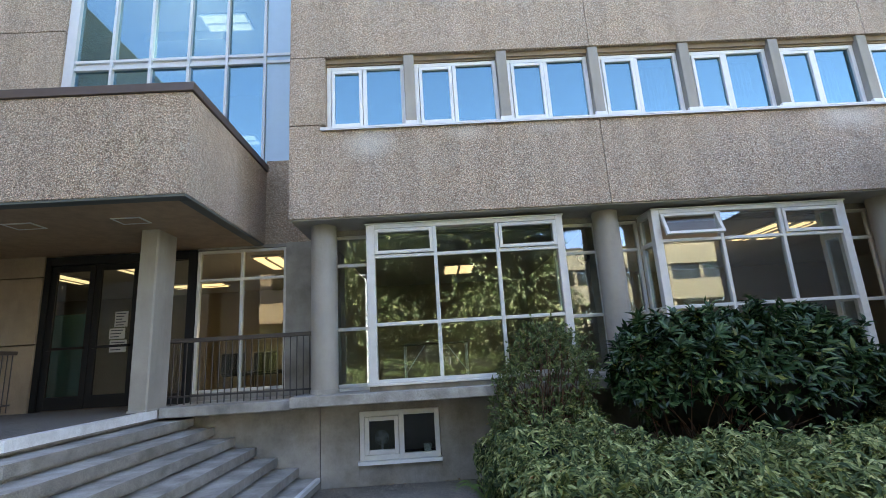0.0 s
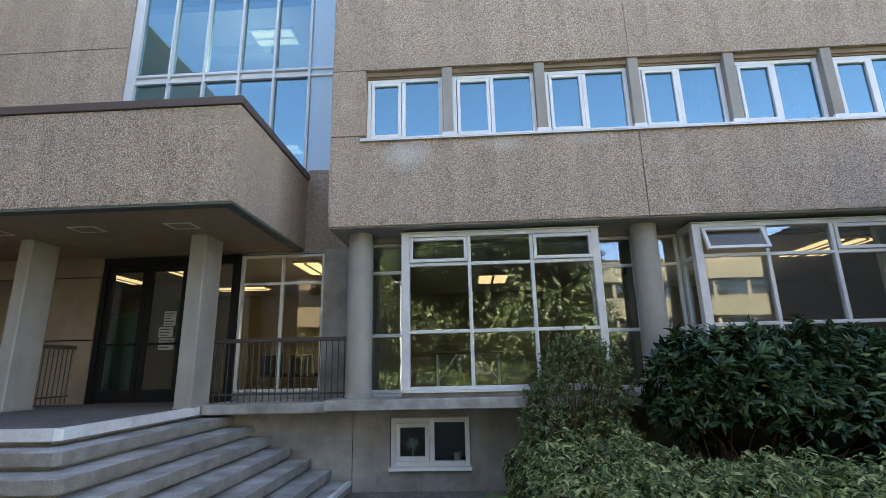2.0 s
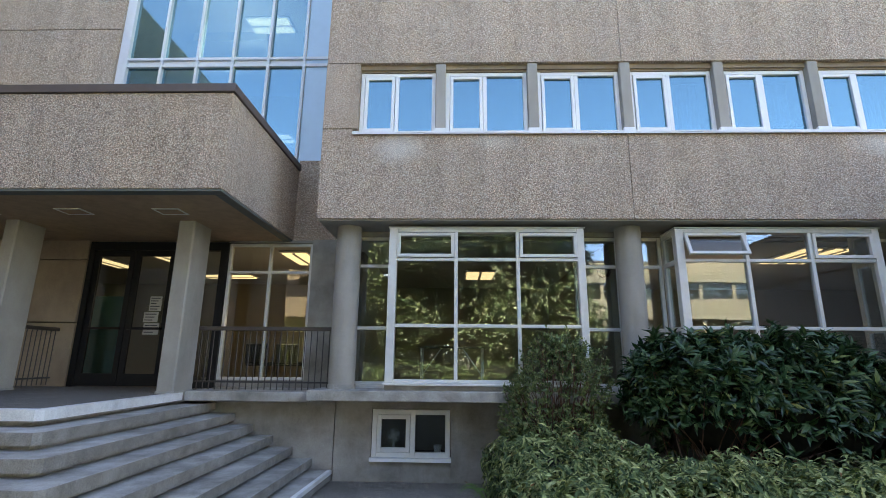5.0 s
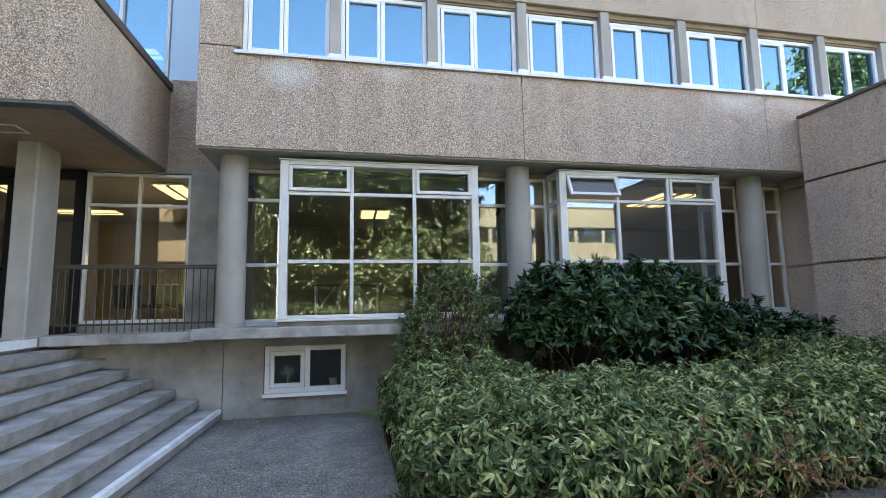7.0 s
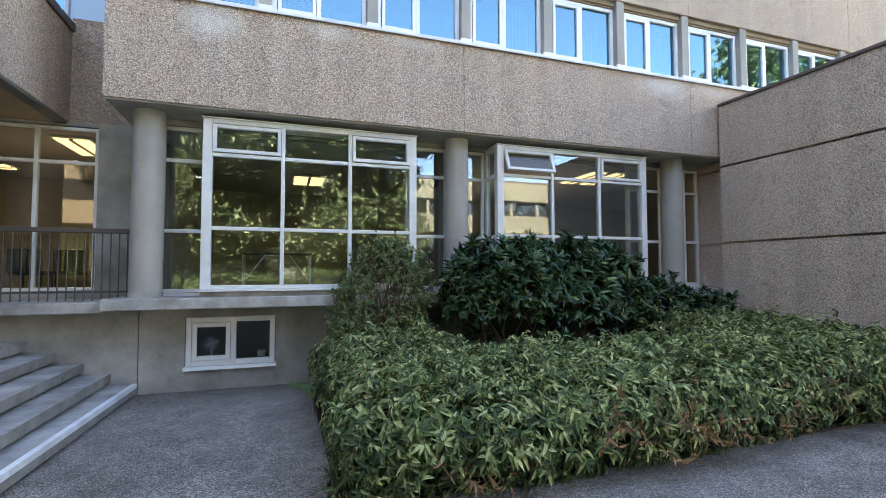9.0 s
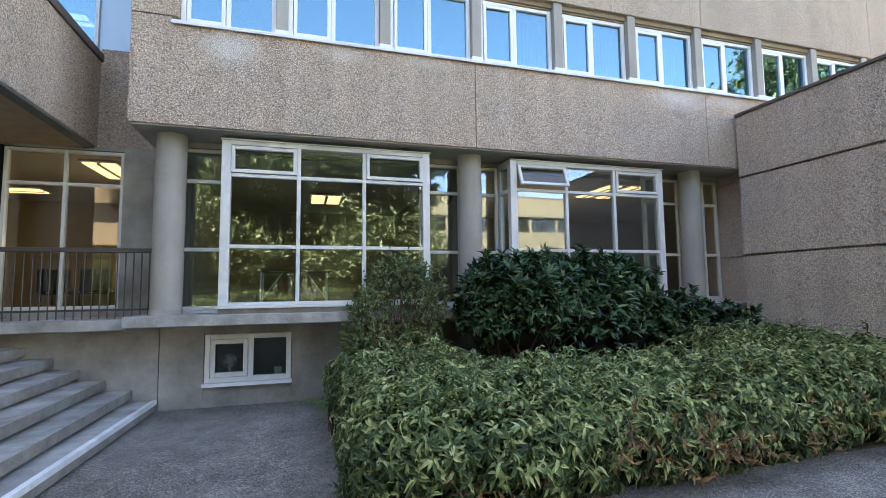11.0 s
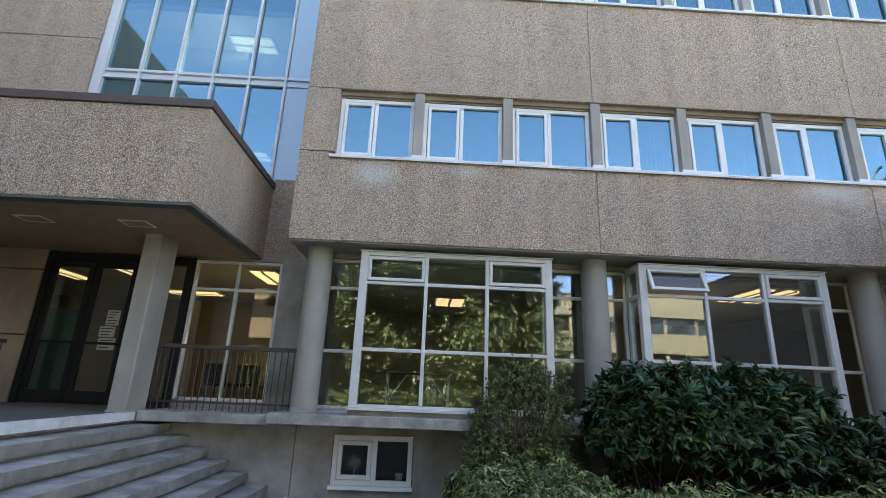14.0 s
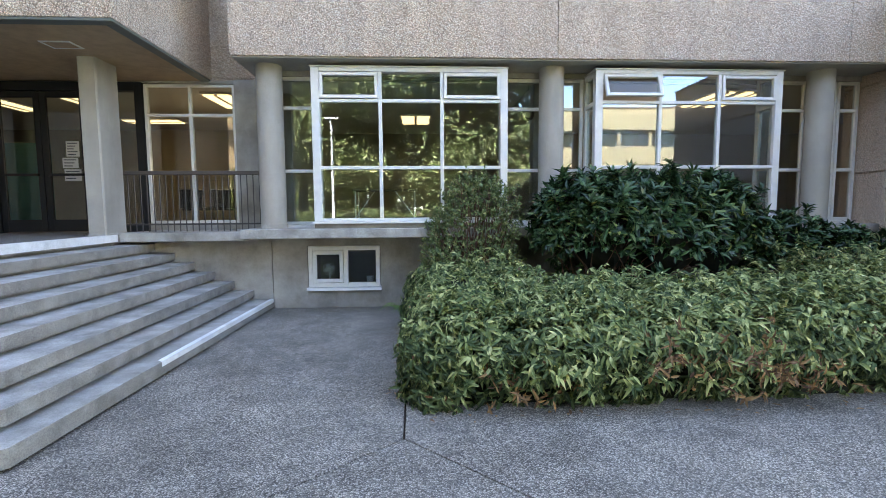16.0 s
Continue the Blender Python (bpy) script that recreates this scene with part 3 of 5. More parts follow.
def stairs():
    base = holder("stairs", (-3, -2, 0), "grey concrete stairs of eight risers with white painted nosings", "stairs", kind="structure")
    got = []
    for i in range(8):
        z = Z_LAND - RISER * i
        x, y = X_L + TREAD * i, Y_L - (0.295 * i if i < 7 else 2.0)
        c = 0.05
        near = x - (0.20 if i == 7 else 0.09 if i == 6 else 0.03)
        out = [(-8.4, y), (near - c, y), (near, y + c), (x, 0.70), (-8.4, 0.70)]
        z_low = z - 0.112 if i < 7 else 0.025
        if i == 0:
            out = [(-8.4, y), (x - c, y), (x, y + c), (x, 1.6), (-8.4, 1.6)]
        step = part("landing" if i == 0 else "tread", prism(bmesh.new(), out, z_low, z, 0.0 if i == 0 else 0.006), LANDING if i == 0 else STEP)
        # Upright faces take the darker copy, treads keep the lighter concrete.
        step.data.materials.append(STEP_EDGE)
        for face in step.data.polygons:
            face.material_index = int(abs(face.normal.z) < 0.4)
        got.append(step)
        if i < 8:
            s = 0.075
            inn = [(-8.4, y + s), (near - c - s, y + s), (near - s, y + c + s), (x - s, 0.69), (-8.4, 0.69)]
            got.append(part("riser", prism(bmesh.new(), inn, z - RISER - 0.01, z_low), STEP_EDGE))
        if i in (0, 7):
            e, w = 0.003, 0.10
            inner, outer = (x - c - 0.03, y + w), (x - c, y - e)
            quads = [[(-8.4, y - e), outer, inner, (-8.4, y + w)], [outer, (x + e, y + c), (x - w, y + c + 0.03), inner], [(x + e, y + c), (x + e, 0.28), (x - w, 0.28), (x - w, y + c + 0.03)]]
            if i == 7:
                quads = [[(x + e - 0.133, -2.42), (x + e, 0.69), (x - 0.055, 0.69), (x - 0.185, -2.38)]]
            bm = bmesh.new()
            for q in quads:
                prism(bm, q, z - 0.1 if i == 0 else z - 0.05, z + 0.004)
            got.append(part("white_nosing", bm, NOSING, label="worn white painted edge"))
    under(base, *got)


stairs()


def railing(x0, x1, y, n):
    base = holder("railing", (x0, y, 1.25), "dark metal railing with thin upright bars", "railing", "entrance railings")
    zt = 2.19
    got = [part("top_rail", boxes((x0, y - 0.035, zt - 0.06, x1, y + 0.035, zt), bevel=0.008), RAIL), part("bottom_rail", boxes((x0, y - 0.012, 1.36, x1, y + 0.012, 1.385)), BAR)]
    bar_mesh = mesh_of(rod(bmesh.new(), (0, 0, 1.26), (0, 0, zt - 0.06), 0.008, n=6), "baluster", BAR)
    for i in range(n):
        b = new("baluster", bar_mesh)
        b.location = (x0 + (x1 - x0) * (i + 0.5) / n, y, 0)
        got.append(b)
    under(base, *got)
    return base


railing(-1.87, 0.2, 0.62, 22)
short = railing(0.0, 0.72, 0.0, 8)
short.matrix_world = pose(-4.66, 0.56, 1.25, 0, 0, 90)


def entrance_window():
    x0, x1, z0, z1, y = -1.91, -0.42, 1.36, 3.68, Y_E - 0.06
    base = holder("window_entrance", (x0, y, z0), "cream-framed four-pane entrance window", "window", kind="structure")
    fr = part("window_frame", bars((x0 + 0.03, (x0 + x1) / 2, x1 - 0.03), (z0 + 0.03, 3.17, z1 - 0.03), y, y + 0.09, 0.046), FRAME)
    got = [fr]
    for a, b in ((x0 + 0.05, (x0 + x1) / 2 - 0.02), ((x0 + x1) / 2 + 0.02, x1 - 0.05)):
        for c, d in ((z0 + 0.05, 3.15), (3.19, z1 - 0.05)):
            got.append(part("pane", boxes((a, y + 0.04, c, b, y + 0.048, d)), ENTRY_GLASS))
    under(base, *got)


entrance_window()


def door_leaf(x0, x1, y, z0, z1):
    leaf = part("door", boxes((x0, y, z0, x0 + 0.09, y + 0.05, z1), (x1 - 0.09, y, z0, x1, y + 0.05, z1), (x0 + 0.09, y, z1 - 0.1, x1 - 0.09, y + 0.05, z1), (x0 + 0.09, y, z0, x1 - 0.09, y + 0.05, z0 + 0.2), bevel=0.004), BLACK)
    pane = part("pane", boxes((x0 + 0.08, y + 0.02, z0 + 0.19, x1 - 0.08, y + 0.028, z1 - 0.09)), DOOR_GLASS)
    push = part("push_bar", boxes((x0 + 0.06, y - 0.05, 2.17, x1 - 0.06, y - 0.02, 2.21), (x0 + 0.06, y - 0.05, 2.17, x0 + 0.08, y, 2.21), (x1 - 0.08, y - 0.05, 2.17, x1 - 0.06, y, 2.21)), BLACK)
    under(leaf, pane, push)
    return [leaf]


def entrance_door():
    y, z0, z1 = Y_E - 0.04, Z_LAND, 3.70
    base = holder("door_entrance", (-3.2, y, z0), "black-framed glazed double entrance door with a side light", "door", kind="structure")
    fr = part("door_frame", boxes((-4.40, y - 0.03, z0, -4.31, y + 0.1, z1), (-2.86, y - 0.03, z0, -2.76, y + 0.1, z1), (-2.05, y - 0.03, z0, -1.915, y + 0.1, z1), (-4.31, y - 0.03, 3.56, -2.05, y + 0.1, z1), (-2.76, y - 0.03, z0, -2.05, y + 0.1, z0 + 0.12), bevel=0.004), BLACK)
    got = [fr, part("pane", boxes((-2.76, y + 0.02, z0 + 0.12, -2.05, y + 0.028, 3.56)), DOOR_GLASS)]
    got += door_leaf(-4.30, -3.59, y, z0 + 0.015, 3.55) + door_leaf(-3.575, -2.865, y, z0 + 0.015, 3.55)
    under(base, *got)


entrance_door()
structure("wall_entrance", boxes((-0.42, Y_E - 0.1, 1.25, 0.23, Y_E + 0.3, Z_SOF), (-1.91, Y_E - 0.06, 1.25, -0.42, Y_E + 0.2, 1.36), (-1.91, Y_E - 0.05, 3.69, -0.42, 1.7, Z_SOF)), CONC, "grey concrete wall round the entrance window", "wall")
structure("wall_recess", boxes((X_C, Y_E, Z_SOF + 0.002, 0.01, 1.72, 5.27)), FACADE, "tan aggregate wall above the entrance window", "wall")
structure("wall_porch", boxes((-9.5, Y_E - 0.1, Z_LAND, -5.30, Y_E + 0.2, 2.27), (-9.5, Y_E - 0.1, 2.29, -5.30, Y_E + 0.2, 3.36), (-9.5, Y_E - 0.08, 3.38, -5.3, Y_E + 0.2, Z_C0), (-5.29, Y_E - 0.1, Z_LAND, -4.41, Y_E + 0.2, 2.27), (-5.29, Y_E - 0.1, 2.29, -4.41, Y_E + 0.2, 3.36), (-5.29, Y_E - 0.08, 3.38, -4.41, Y_E + 0.2, Z_C0), bevel=0.006), TANCONC, "warm tan concrete panels beside the entrance door", "wall")

# ---- curtain wall over the entrance ----
Y_W = 1.73


def curtain_wall():
    base = holder("curtain_wall", (-4.8, Y_W, 5.3), "tall pale aluminium curtain wall of blue reflecting glass", "window", kind="structure")
    x0, x1, z0, z1 = -4.64, -0.99, 5.25, 12.9
    xs = [x0 + (x1 - x0) * i / 5 for i in range(6)]
    got = []
    for x in xs:
        got.append(part("mullion", boxes((x - 0.026, Y_W - 0.075, z0, x + 0.026, Y_W + 0.08, z1), bevel=0.004), ALU))
    got.append(part("edge_post", boxes((x0 - 0.19, Y_W - 0.04, z0, x0 - 0.12, Y_W + 0.08, z1), (x0 - 0.115, Y_W - 0.06, z0, x0 - 0.03, Y_W + 0.08, z1), bevel=0.004), ALU))
    for z in (7.455, 7.612, 10.3):
        for a, b in zip(xs, xs[1:] + [0.02]):
            got.append(part("transom", boxes((a + 0.026, Y_W - 0.06, z - 0.028, b - 0.026, Y_W + 0.06, z + 0.028), bevel=0.004), ALU))
    for a, b in zip(xs, xs[1:]):
        for c, d in ((z0, 7.43), (7.638, 10.275), (10.325, z1)):
            got.append(part("pane", boxes((a + 0.025, Y_W, c, b - 0.025, Y_W + 0.01, d)), GLASS_BLUE))
        got.append(part("spandrel_strip", boxes((a + 0.026, Y_W - 0.01, 7.483, b - 0.026, Y_W + 0.03, 7.584)), ALU))
    got.append(part("end_panel", boxes((x1 + 0.03, Y_W - 0.02, z0, 0.0, Y_W + 0.05, 7.427), (x1 + 0.03, Y_W - 0.02, 7.483, 0.0, Y_W + 0.05, 7.584), (x1 + 0.03, Y_W - 0.02, 7.64, 0.0, Y_W + 0.05, z1)), INFILL, label="pale blue-grey glossy infill panel"))
    got.append(part("flashing", boxes((x0, Y_W - 0.09, z0 - 0.05, 0.0, Y_W + 0.05, z0 - 0.002)), WHITE))
    under(base, *got)


curtain_wall()
structure("wall_upper", boxes((-8.4, Y_W - 0.1, 4.3, -4.83, Y_W + 0.2, 8.28), (-8.4, Y_W - 0.1, 8.295, -4.83, Y_W + 0.2, Z_TOP), bevel=0.01), FACADE, "tan exposed-aggregate wall beside the curtain wall", "wall")
structure("wall_wing", boxes((-9.5, -19.3, -0.2, -8.4, 1.9, 8.28), (-9.5, -19.3, 8.295, -8.4, 1.9, Z_TOP), bevel=0.01), FACADE, "tan exposed-aggregate wall of the side wing", "wall")

# ---- rooms behind the glass ----
structure("floor_ground", boxes((-9.5, 1.45, 1.0, X_END, Y_BACK, 1.2), (0.3, 0.92, 1.02, 9.69, 1.45, 1.22)), CARPET, "dark floor of the ground-floor rooms", "floor")
structure("ceiling_ground", boxes((-9.5, 1.62, 3.7, 0.3, Y_BACK, 3.85), (0.3, 0.92, 3.62, X_END, Y_BACK, 3.75)), CEIL, "pale tiled ceiling of the ground-floor rooms", "ceiling")
structure("wall_room_back", boxes((-9.5, 6.2, 1.2, X_END, 6.4, 3.7)), ROOM, "cream painted back wall of the rooms", "wall")
structure("wall_room_divide", boxes((0.24, 1.71, 1.2, 0.4, 6.2, 3.7), (4.55, 0.95, 1.2, 4.7, 6.2, 3.62), (13.3, 0.96, 1.2, 13.5, 6.2, 3.62)), ROOM, "cream painted partition walls", "wall")
structure("floor_upper", boxes((-9.5, 1.8, 4.9, X_END, Y_BACK, 5.02), (0.3, 0.43, 4.6, X_END, 1.8, 5.0), (0.3, 0.43, 8.0, X_END, Y_BACK, 8.2)), CARPET, "floor of the upper rooms", "floor")
structure("wall_upper_back", boxes((-9.5, 5.0, 5.0, X_END, 5.2, Z_TOP - 0.3)), ROOM, "painted back wall of the upper rooms", "wall")
structure("ceiling_stairwell", boxes((-4.9, 1.85, 9.25, 0.0, 5.0, 9.4), (-4.9, 1.85, 6.85, 0.0, 5.0, 7.45)), CEIL, "pale ceiling behind the curtain wall", "ceiling")


structure("ceiling_upper", boxes((0.3, 0.43, 6.42, X_END, 5.0, 6.55), (0.3, 0.43, 9.68, X_END, 5.0, 9.8)), CEIL, "pale ceiling of the upper rooms", "ceiling")
structure("wall_basement_room", boxes((0.5, 3.4, -0.3, 2.6, 3.5, 1.0), (0.45, 1.0, -0.3, 0.5, 3.5, 1.0), (2.6, 1.0, -0.3, 2.65, 3.5, 1.0)), ROOM, "dim painted walls of the basement room", "wall")
structure("floor_basement", boxes((0.45, 1.0, -0.35, 2.65, 3.5, -0.25)), CARPET, "dark basement floor", "floor")
structure("wall_back", boxes((-9.5, Y_BACK - 0.2, -0.2, X_END, Y_BACK, Z_TOP), (X_END - 0.2, 0.42, -0.2, X_END, Y_BACK, Z_TOP), (10.26, 0.73, -0.3, X_END, 0.95, Z_SOF + 0.1), (-9.5, 1.6, -0.2, -8.6, Y_BACK, Z_TOP)), CONC, "plain concrete walls closing the building", "wall")


structure("wall_lobby", boxes((-8.5, 3.3, 1.2, -4.93, 3.42, 2.98), bevel=0.01), TEAL, "dark teal painted partition inside the lobby", "wall")


def troffer(x, y, z, w=1.1, d=0.5):
    base = holder("ceiling_light", (x, y, z), "glowing warm rectangular ceiling light", "light", "ceiling lights")
    if w > d:
        halves, bar = ((x - w / 2, y - d / 2, x + w / 2, y - 0.025), (x - w / 2, y + 0.025, x + w / 2, y + d / 2)), (x - w / 2, y - 0.025, x + w / 2, y + 0.025)
    else:
        halves, bar = ((x - w / 2, y - d / 2, x - 0.025, y + d / 2), (x + 0.025, y - d / 2, x + w / 2, y + d / 2)), (x - 0.025, y - d / 2, x + 0.025, y + d / 2)
    lenses = [part("diffuser", boxes((a, b, z - 0.05, e, f, z - 0.01)), LAMP) for a, b, e, f in halves]
    divider = part("divider", boxes((bar[0], bar[1], z - 0.06, bar[2], bar[3], z - 0.01)), CEIL)
    rim = part("frame", boxes((x - w / 2 - 0.04, y - d / 2 - 0.04, z - 0.03, x + w / 2 + 0.04, y + d / 2 + 0.04, z - 0.002)), WHITE)
    under(rim, divider)
    under(base, rim, *lenses)


troffer(2.6, 3.9, 3.6, 0.6, 0.9)
troffer(8.0, 1.75, 3.6, 0.28, 1.2)
troffer(8.5, 1.75, 3.6, 0.28, 1.2)
troffer(-1.0, 2.55, 3.69, 0.45, 1.1)
troffer(-3.5, 4.7, 3.69, 1.2, 0.4)
troffer(-3.7, 2.5, 3.69, 0.35, 1.1)
troffer(-5.3, 3.0, 3.69, 0.35, 1.1)
# Added unseen point lamps in mid-room, helping the ceiling lights brighten the rooms.
for x, y, z, watts in ((2.6, 3.9, 2.4, 0.18), (7.2, 3.0, 2.6, 1.7), (-1.2, 2.6, 2.4, 1.0), (-3.6, 2.6, 2.6, 0.4), (-2.6, 2.3, 8.0, 11.0)):
    fill_lamp = new("room_fill", bpy.data.lights.new("room_fill", "POINT"))
    fill_lamp.data.energy, fill_lamp.data.color, fill_lamp.data.shadow_soft_size = watts, (1.0, 0.83, 0.64), 0.02
    fill_lamp.location = (x, y, z)
troffer(-2.22, 2.73, 9.24, 0.92, 0.48)
troffer(-2.2, 3.63, 6.84, 0.7, 0.4)



def notice(x0, z0, x1, z1, label):
    base = holder("paper_notice", (x0, 1.35, z0), label, "notice", "notices on the door")
    sheet = part("sheet", boxes((x0, 1.352, z0, x1, 1.355, z1)), PAPER)
    rows, n = [sheet], max(2, int((z1 - z0) / 0.05))
    for i in range(n):
        z = z1 - (i + 0.7) * (z1 - z0) / (n + 0.4)
        rows.append(part("print_bar", boxes((x0 + 0.02, 1.3505, z - 0.008, x1 - 0.03 - 0.03 * (i % 3), 1.352, z + 0.008)), INK))
    under(base, *rows)


PAPER = painted("white paper", (0.5, 0.49, 0.46), 0.8, 0.04)
INK = mat("dark print", (0.08, 0.08, 0.09), 0.8)
notice(-3.20, 2.49, -2.99, 2.74, "white paper notice with dark print taped to the door")
notice(-3.27, 2.30, -3.02, 2.47, "small white paper notice taped to the door")
notice(-3.25, 2.09, -2.98, 2.28, "white paper notice with bold bars taped to the door")


def desk_fan(x, y, z):
    base = holder("desk_fan", (x, y, z), "small white desk fan standing behind the basement window", "fan")
    got = [part("base", rod(bmesh.new(), (x, y, z), (x, y, z + 0.03), 0.06, 0.05, 20), WHITE), part("stem", rod(bmesh.new(), (x, y, z + 0.03), (x, y, z + 0.22), 0.016, 0.016, 10), WHITE)]
    bm = bmesh.new()
    for r in (0.10, 0.075, 0.05):
        for i in range(20):
            a, b = radians(18 * i), radians(18 * (i + 1))
            rod(bm, (x + r * math.cos(a), y - 0.05, z + 0.26 + r * math.sin(a)), (x + r * math.cos(b), y - 0.05, z + 0.26 + r * math.sin(b)), 0.004, n=5)
    got.append(part("cage", bm, ALU))
    cage = got[-1]
    under(cage, part("hub", rod(bmesh.new(), (x, y - 0.06, z + 0.26), (x, y + 0.04, z + 0.26), 0.035, 0.03, 16), WHITE))
    bm = bmesh.new()
    for i in range(4):
        a = radians(90 * i + 20)
        bmesh.ops.create_cone(bm, cap_ends=True, segments=12, radius1=0.035, radius2=0.03, depth=0.006, matrix=Matrix.Translation((x + 0.055 * math.cos(a), y - 0.02, z + 0.26 + 0.055 * math.sin(a))) @ pose(0, 0, 0, 75, 0, 0))
    under(cage, part("blade_set", bm, ALU))
    under(base, *got)


structure("shelf_basement", boxes((0.84, 0.83, 0.30, 1.99, 1.15, 0.335)), FRAME, "cream inner sill of the basement window", "sill")
desk_fan(1.13, 1.0, 0.336)


def cup(x, y, z):
    base = holder("plastic_cup", (x, y, z), "white plastic cup on the inner basement sill", "cup")
    bm = bmesh.new()
    bmesh.ops.create_cone(bm, cap_ends=False, segments=24, radius1=0.045, radius2=0.062, depth=0.13, matrix=Matrix.Translation((x, y, z + 0.065)))
    bmesh.ops.solidify(bm, geom=bm.faces[:], thickness=0.004)
    got = [part("body", bm, WHITE, smooth=False), part("bottom", rod(bmesh.new(), (x, y, z), (x, y, z + 0.006), 0.043, n=24), WHITE)]
    under(base, *got)


cup(1.80, 0.98, 0.336)


def office_chair(x, y, z):
    base = holder("office_chair", (x, y, z), "black padded chair standing inside the entrance window", "chair", "chairs in the lobby")
    got = [part("backrest", boxes((x - 0.21, y - 0.04, z + 0.42, x + 0.21, y + 0.03, z + 0.78), bevel=0.02), BLACK), part("seat", boxes((x - 0.22, y + 0.03, z + 0.38, x + 0.22, y + 0.48, z + 0.45), bevel=0.02), BLACK)]
    for dx in (-0.19, 0.19):
        for dy in (0.05, 0.44):
            got.append(part("leg", rod(bmesh.new(), (x + dx, y + dy, z), (x + dx, y + dy, z + 0.39), 0.012, n=8), BAR))
    under(base, *got)


office_chair(-1.62, 2.25, 1.2)
office_chair(-1.05, 2.25, 1.2)


def curtain(x, y, z0, z1, w):
    """A drawn-back curtain hanging in soft folds from its rail."""
    base = holder("curtain", (x, y, z0), "pale curtain drawn to the side behind the upper window", "curtain", "upper window curtains")
    bm = bmesh.new()
    n = 28
    rows = [[bm.verts.new((x + w * i / n, y + (0.025 + 0.008 * k) * math.sin(i * 1.35 + 0.2 * k), z)) for i in range(n + 1)] for k, z in enumerate((z1, (z0 + z1) / 2, z0))]
    for a, b in zip(rows, rows[1:]):
        for i in range(n):
            bm.faces.new((a[i], a[i + 1], b[i + 1], b[i]))
    bmesh.ops.solidify(bm, geom=bm.faces[:], thickness=0.003)
    rail = part("rail", rod(bmesh.new(), (x - 0.1, y, z1 + 0.015), (x + w + 0.05, y, z1 + 0.015), 0.012, n=8), ALU)
    under(base, rail, part("cloth", bm, CLOTH, smooth=True))


CLOTH = painted("pale curtain cloth", (0.72, 0.72, 0.70), 0.9, 0.1)
for k in (3, 4, 5, 6):
    curtain(X_WIN + 1.2 + PIER + PITCH * k - 0.62, 0.50, 5.16, 6.2, 0.42)


# Pale lines in the bay glass, likely reflected posts, built as a table.
def stand_in_table(x, y, z):
    base = holder("stand_in_table", (x, y, z), "stand-in table with thin white metal legs inside the bay", "table")
    got = [part("tabletop", boxes((x - 0.62, y - 0.3, z + 0.71, x + 0.62, y + 0.3, z + 0.735), bevel=0.006), CARPET)]
    for dx in (-0.56, 0.56):
        for dy in (-0.24, 0.24):
            got.append(part("leg", rod(bmesh.new(), (x + dx, y + dy, z), (x + dx, y + dy, z + 0.71), 0.014, n=8), WHITE))
        got.append(part("brace", rod(bmesh.new(), (x + dx, y - 0.24, z + 0.2), (x + dx * 0.35, y - 0.24, z + 0.70), 0.009, n=6), WHITE))
    under(base, *got)


stand_in_table(2.0, 2.4, 1.22)


def wreath(x, y, z):
    base = holder("wall_wreath", (x, y, z), "small dark wreath hanging behind the side light", "wreath")
    bm = bmesh.new()
    for i in range(26):
        a = radians(360 / 26 * i)
        bmesh.ops.create_icosphere(bm, subdivisions=1, radius=0.028, matrix=Matrix.Translation((x + 0.085 * math.cos(a), y, z + 0.085 * math.sin(a))) @ Matrix.Diagonal((1, 0.8, 1 + 0.3 * math.sin(i * 5), 1)))
    under(base, part("ring", bm, STEM_DARK), part("hook", rod(bmesh.new(), (x, y, z + 0.09), (x, y, z + 0.5), 0.004, n=6), BAR))


STEM_DARK = painted("dark red brown twig", (0.06, 0.03, 0.022), 0.9, 0.4)
wreath(4.43, 0.86, 3.12)
structure("bulkhead", boxes((-4.2, 3.0, 9.02, -2.42, 3.3, 9.28), bevel=0.01), CEIL, "white boxed bulkhead inside the stairwell", "bulkhead")

# ---- ground ----
structure("ground", boxes((-300, -400, -0.3, 300, 200, -0.03)), SOIL, "flat ground under the paving", "ground")


def slab(outline, label):
    cx, cy = sum(p[0] for p in outline) / len(outline), sum(p[1] for p in outline) / len(outline)
    base = holder("pavement", (cx, cy, -0.05), label, "pavement", kind="structure")
    under(base, part("slab", prism(bmesh.new(), outline, -0.05, 0.0, 0.006), PAVING))


g = 0.007
P = (2.475, -3.79)
slab([(P[0] - g, P[1] + g / 2), (P[0] - g, 0.72), (-9, 0.72), (-9, -13.5)], "grey exposed-aggregate paving by the stairs")
slab([(P[0] + g, P[1] + g / 2), (9.69, -11.0), (9.69, -2.9), (P[0] + g, -2.9)], "grey exposed-aggregate paving along the hedge")
slab([(P[0], P[1] - g), (-9 + g, -13.5), (9.69, -13.5), (9.69, -11.0 - 2 * g)], "grey exposed-aggregate paving")

# ---- planting ----
RNG = np.random.default_rng(7)


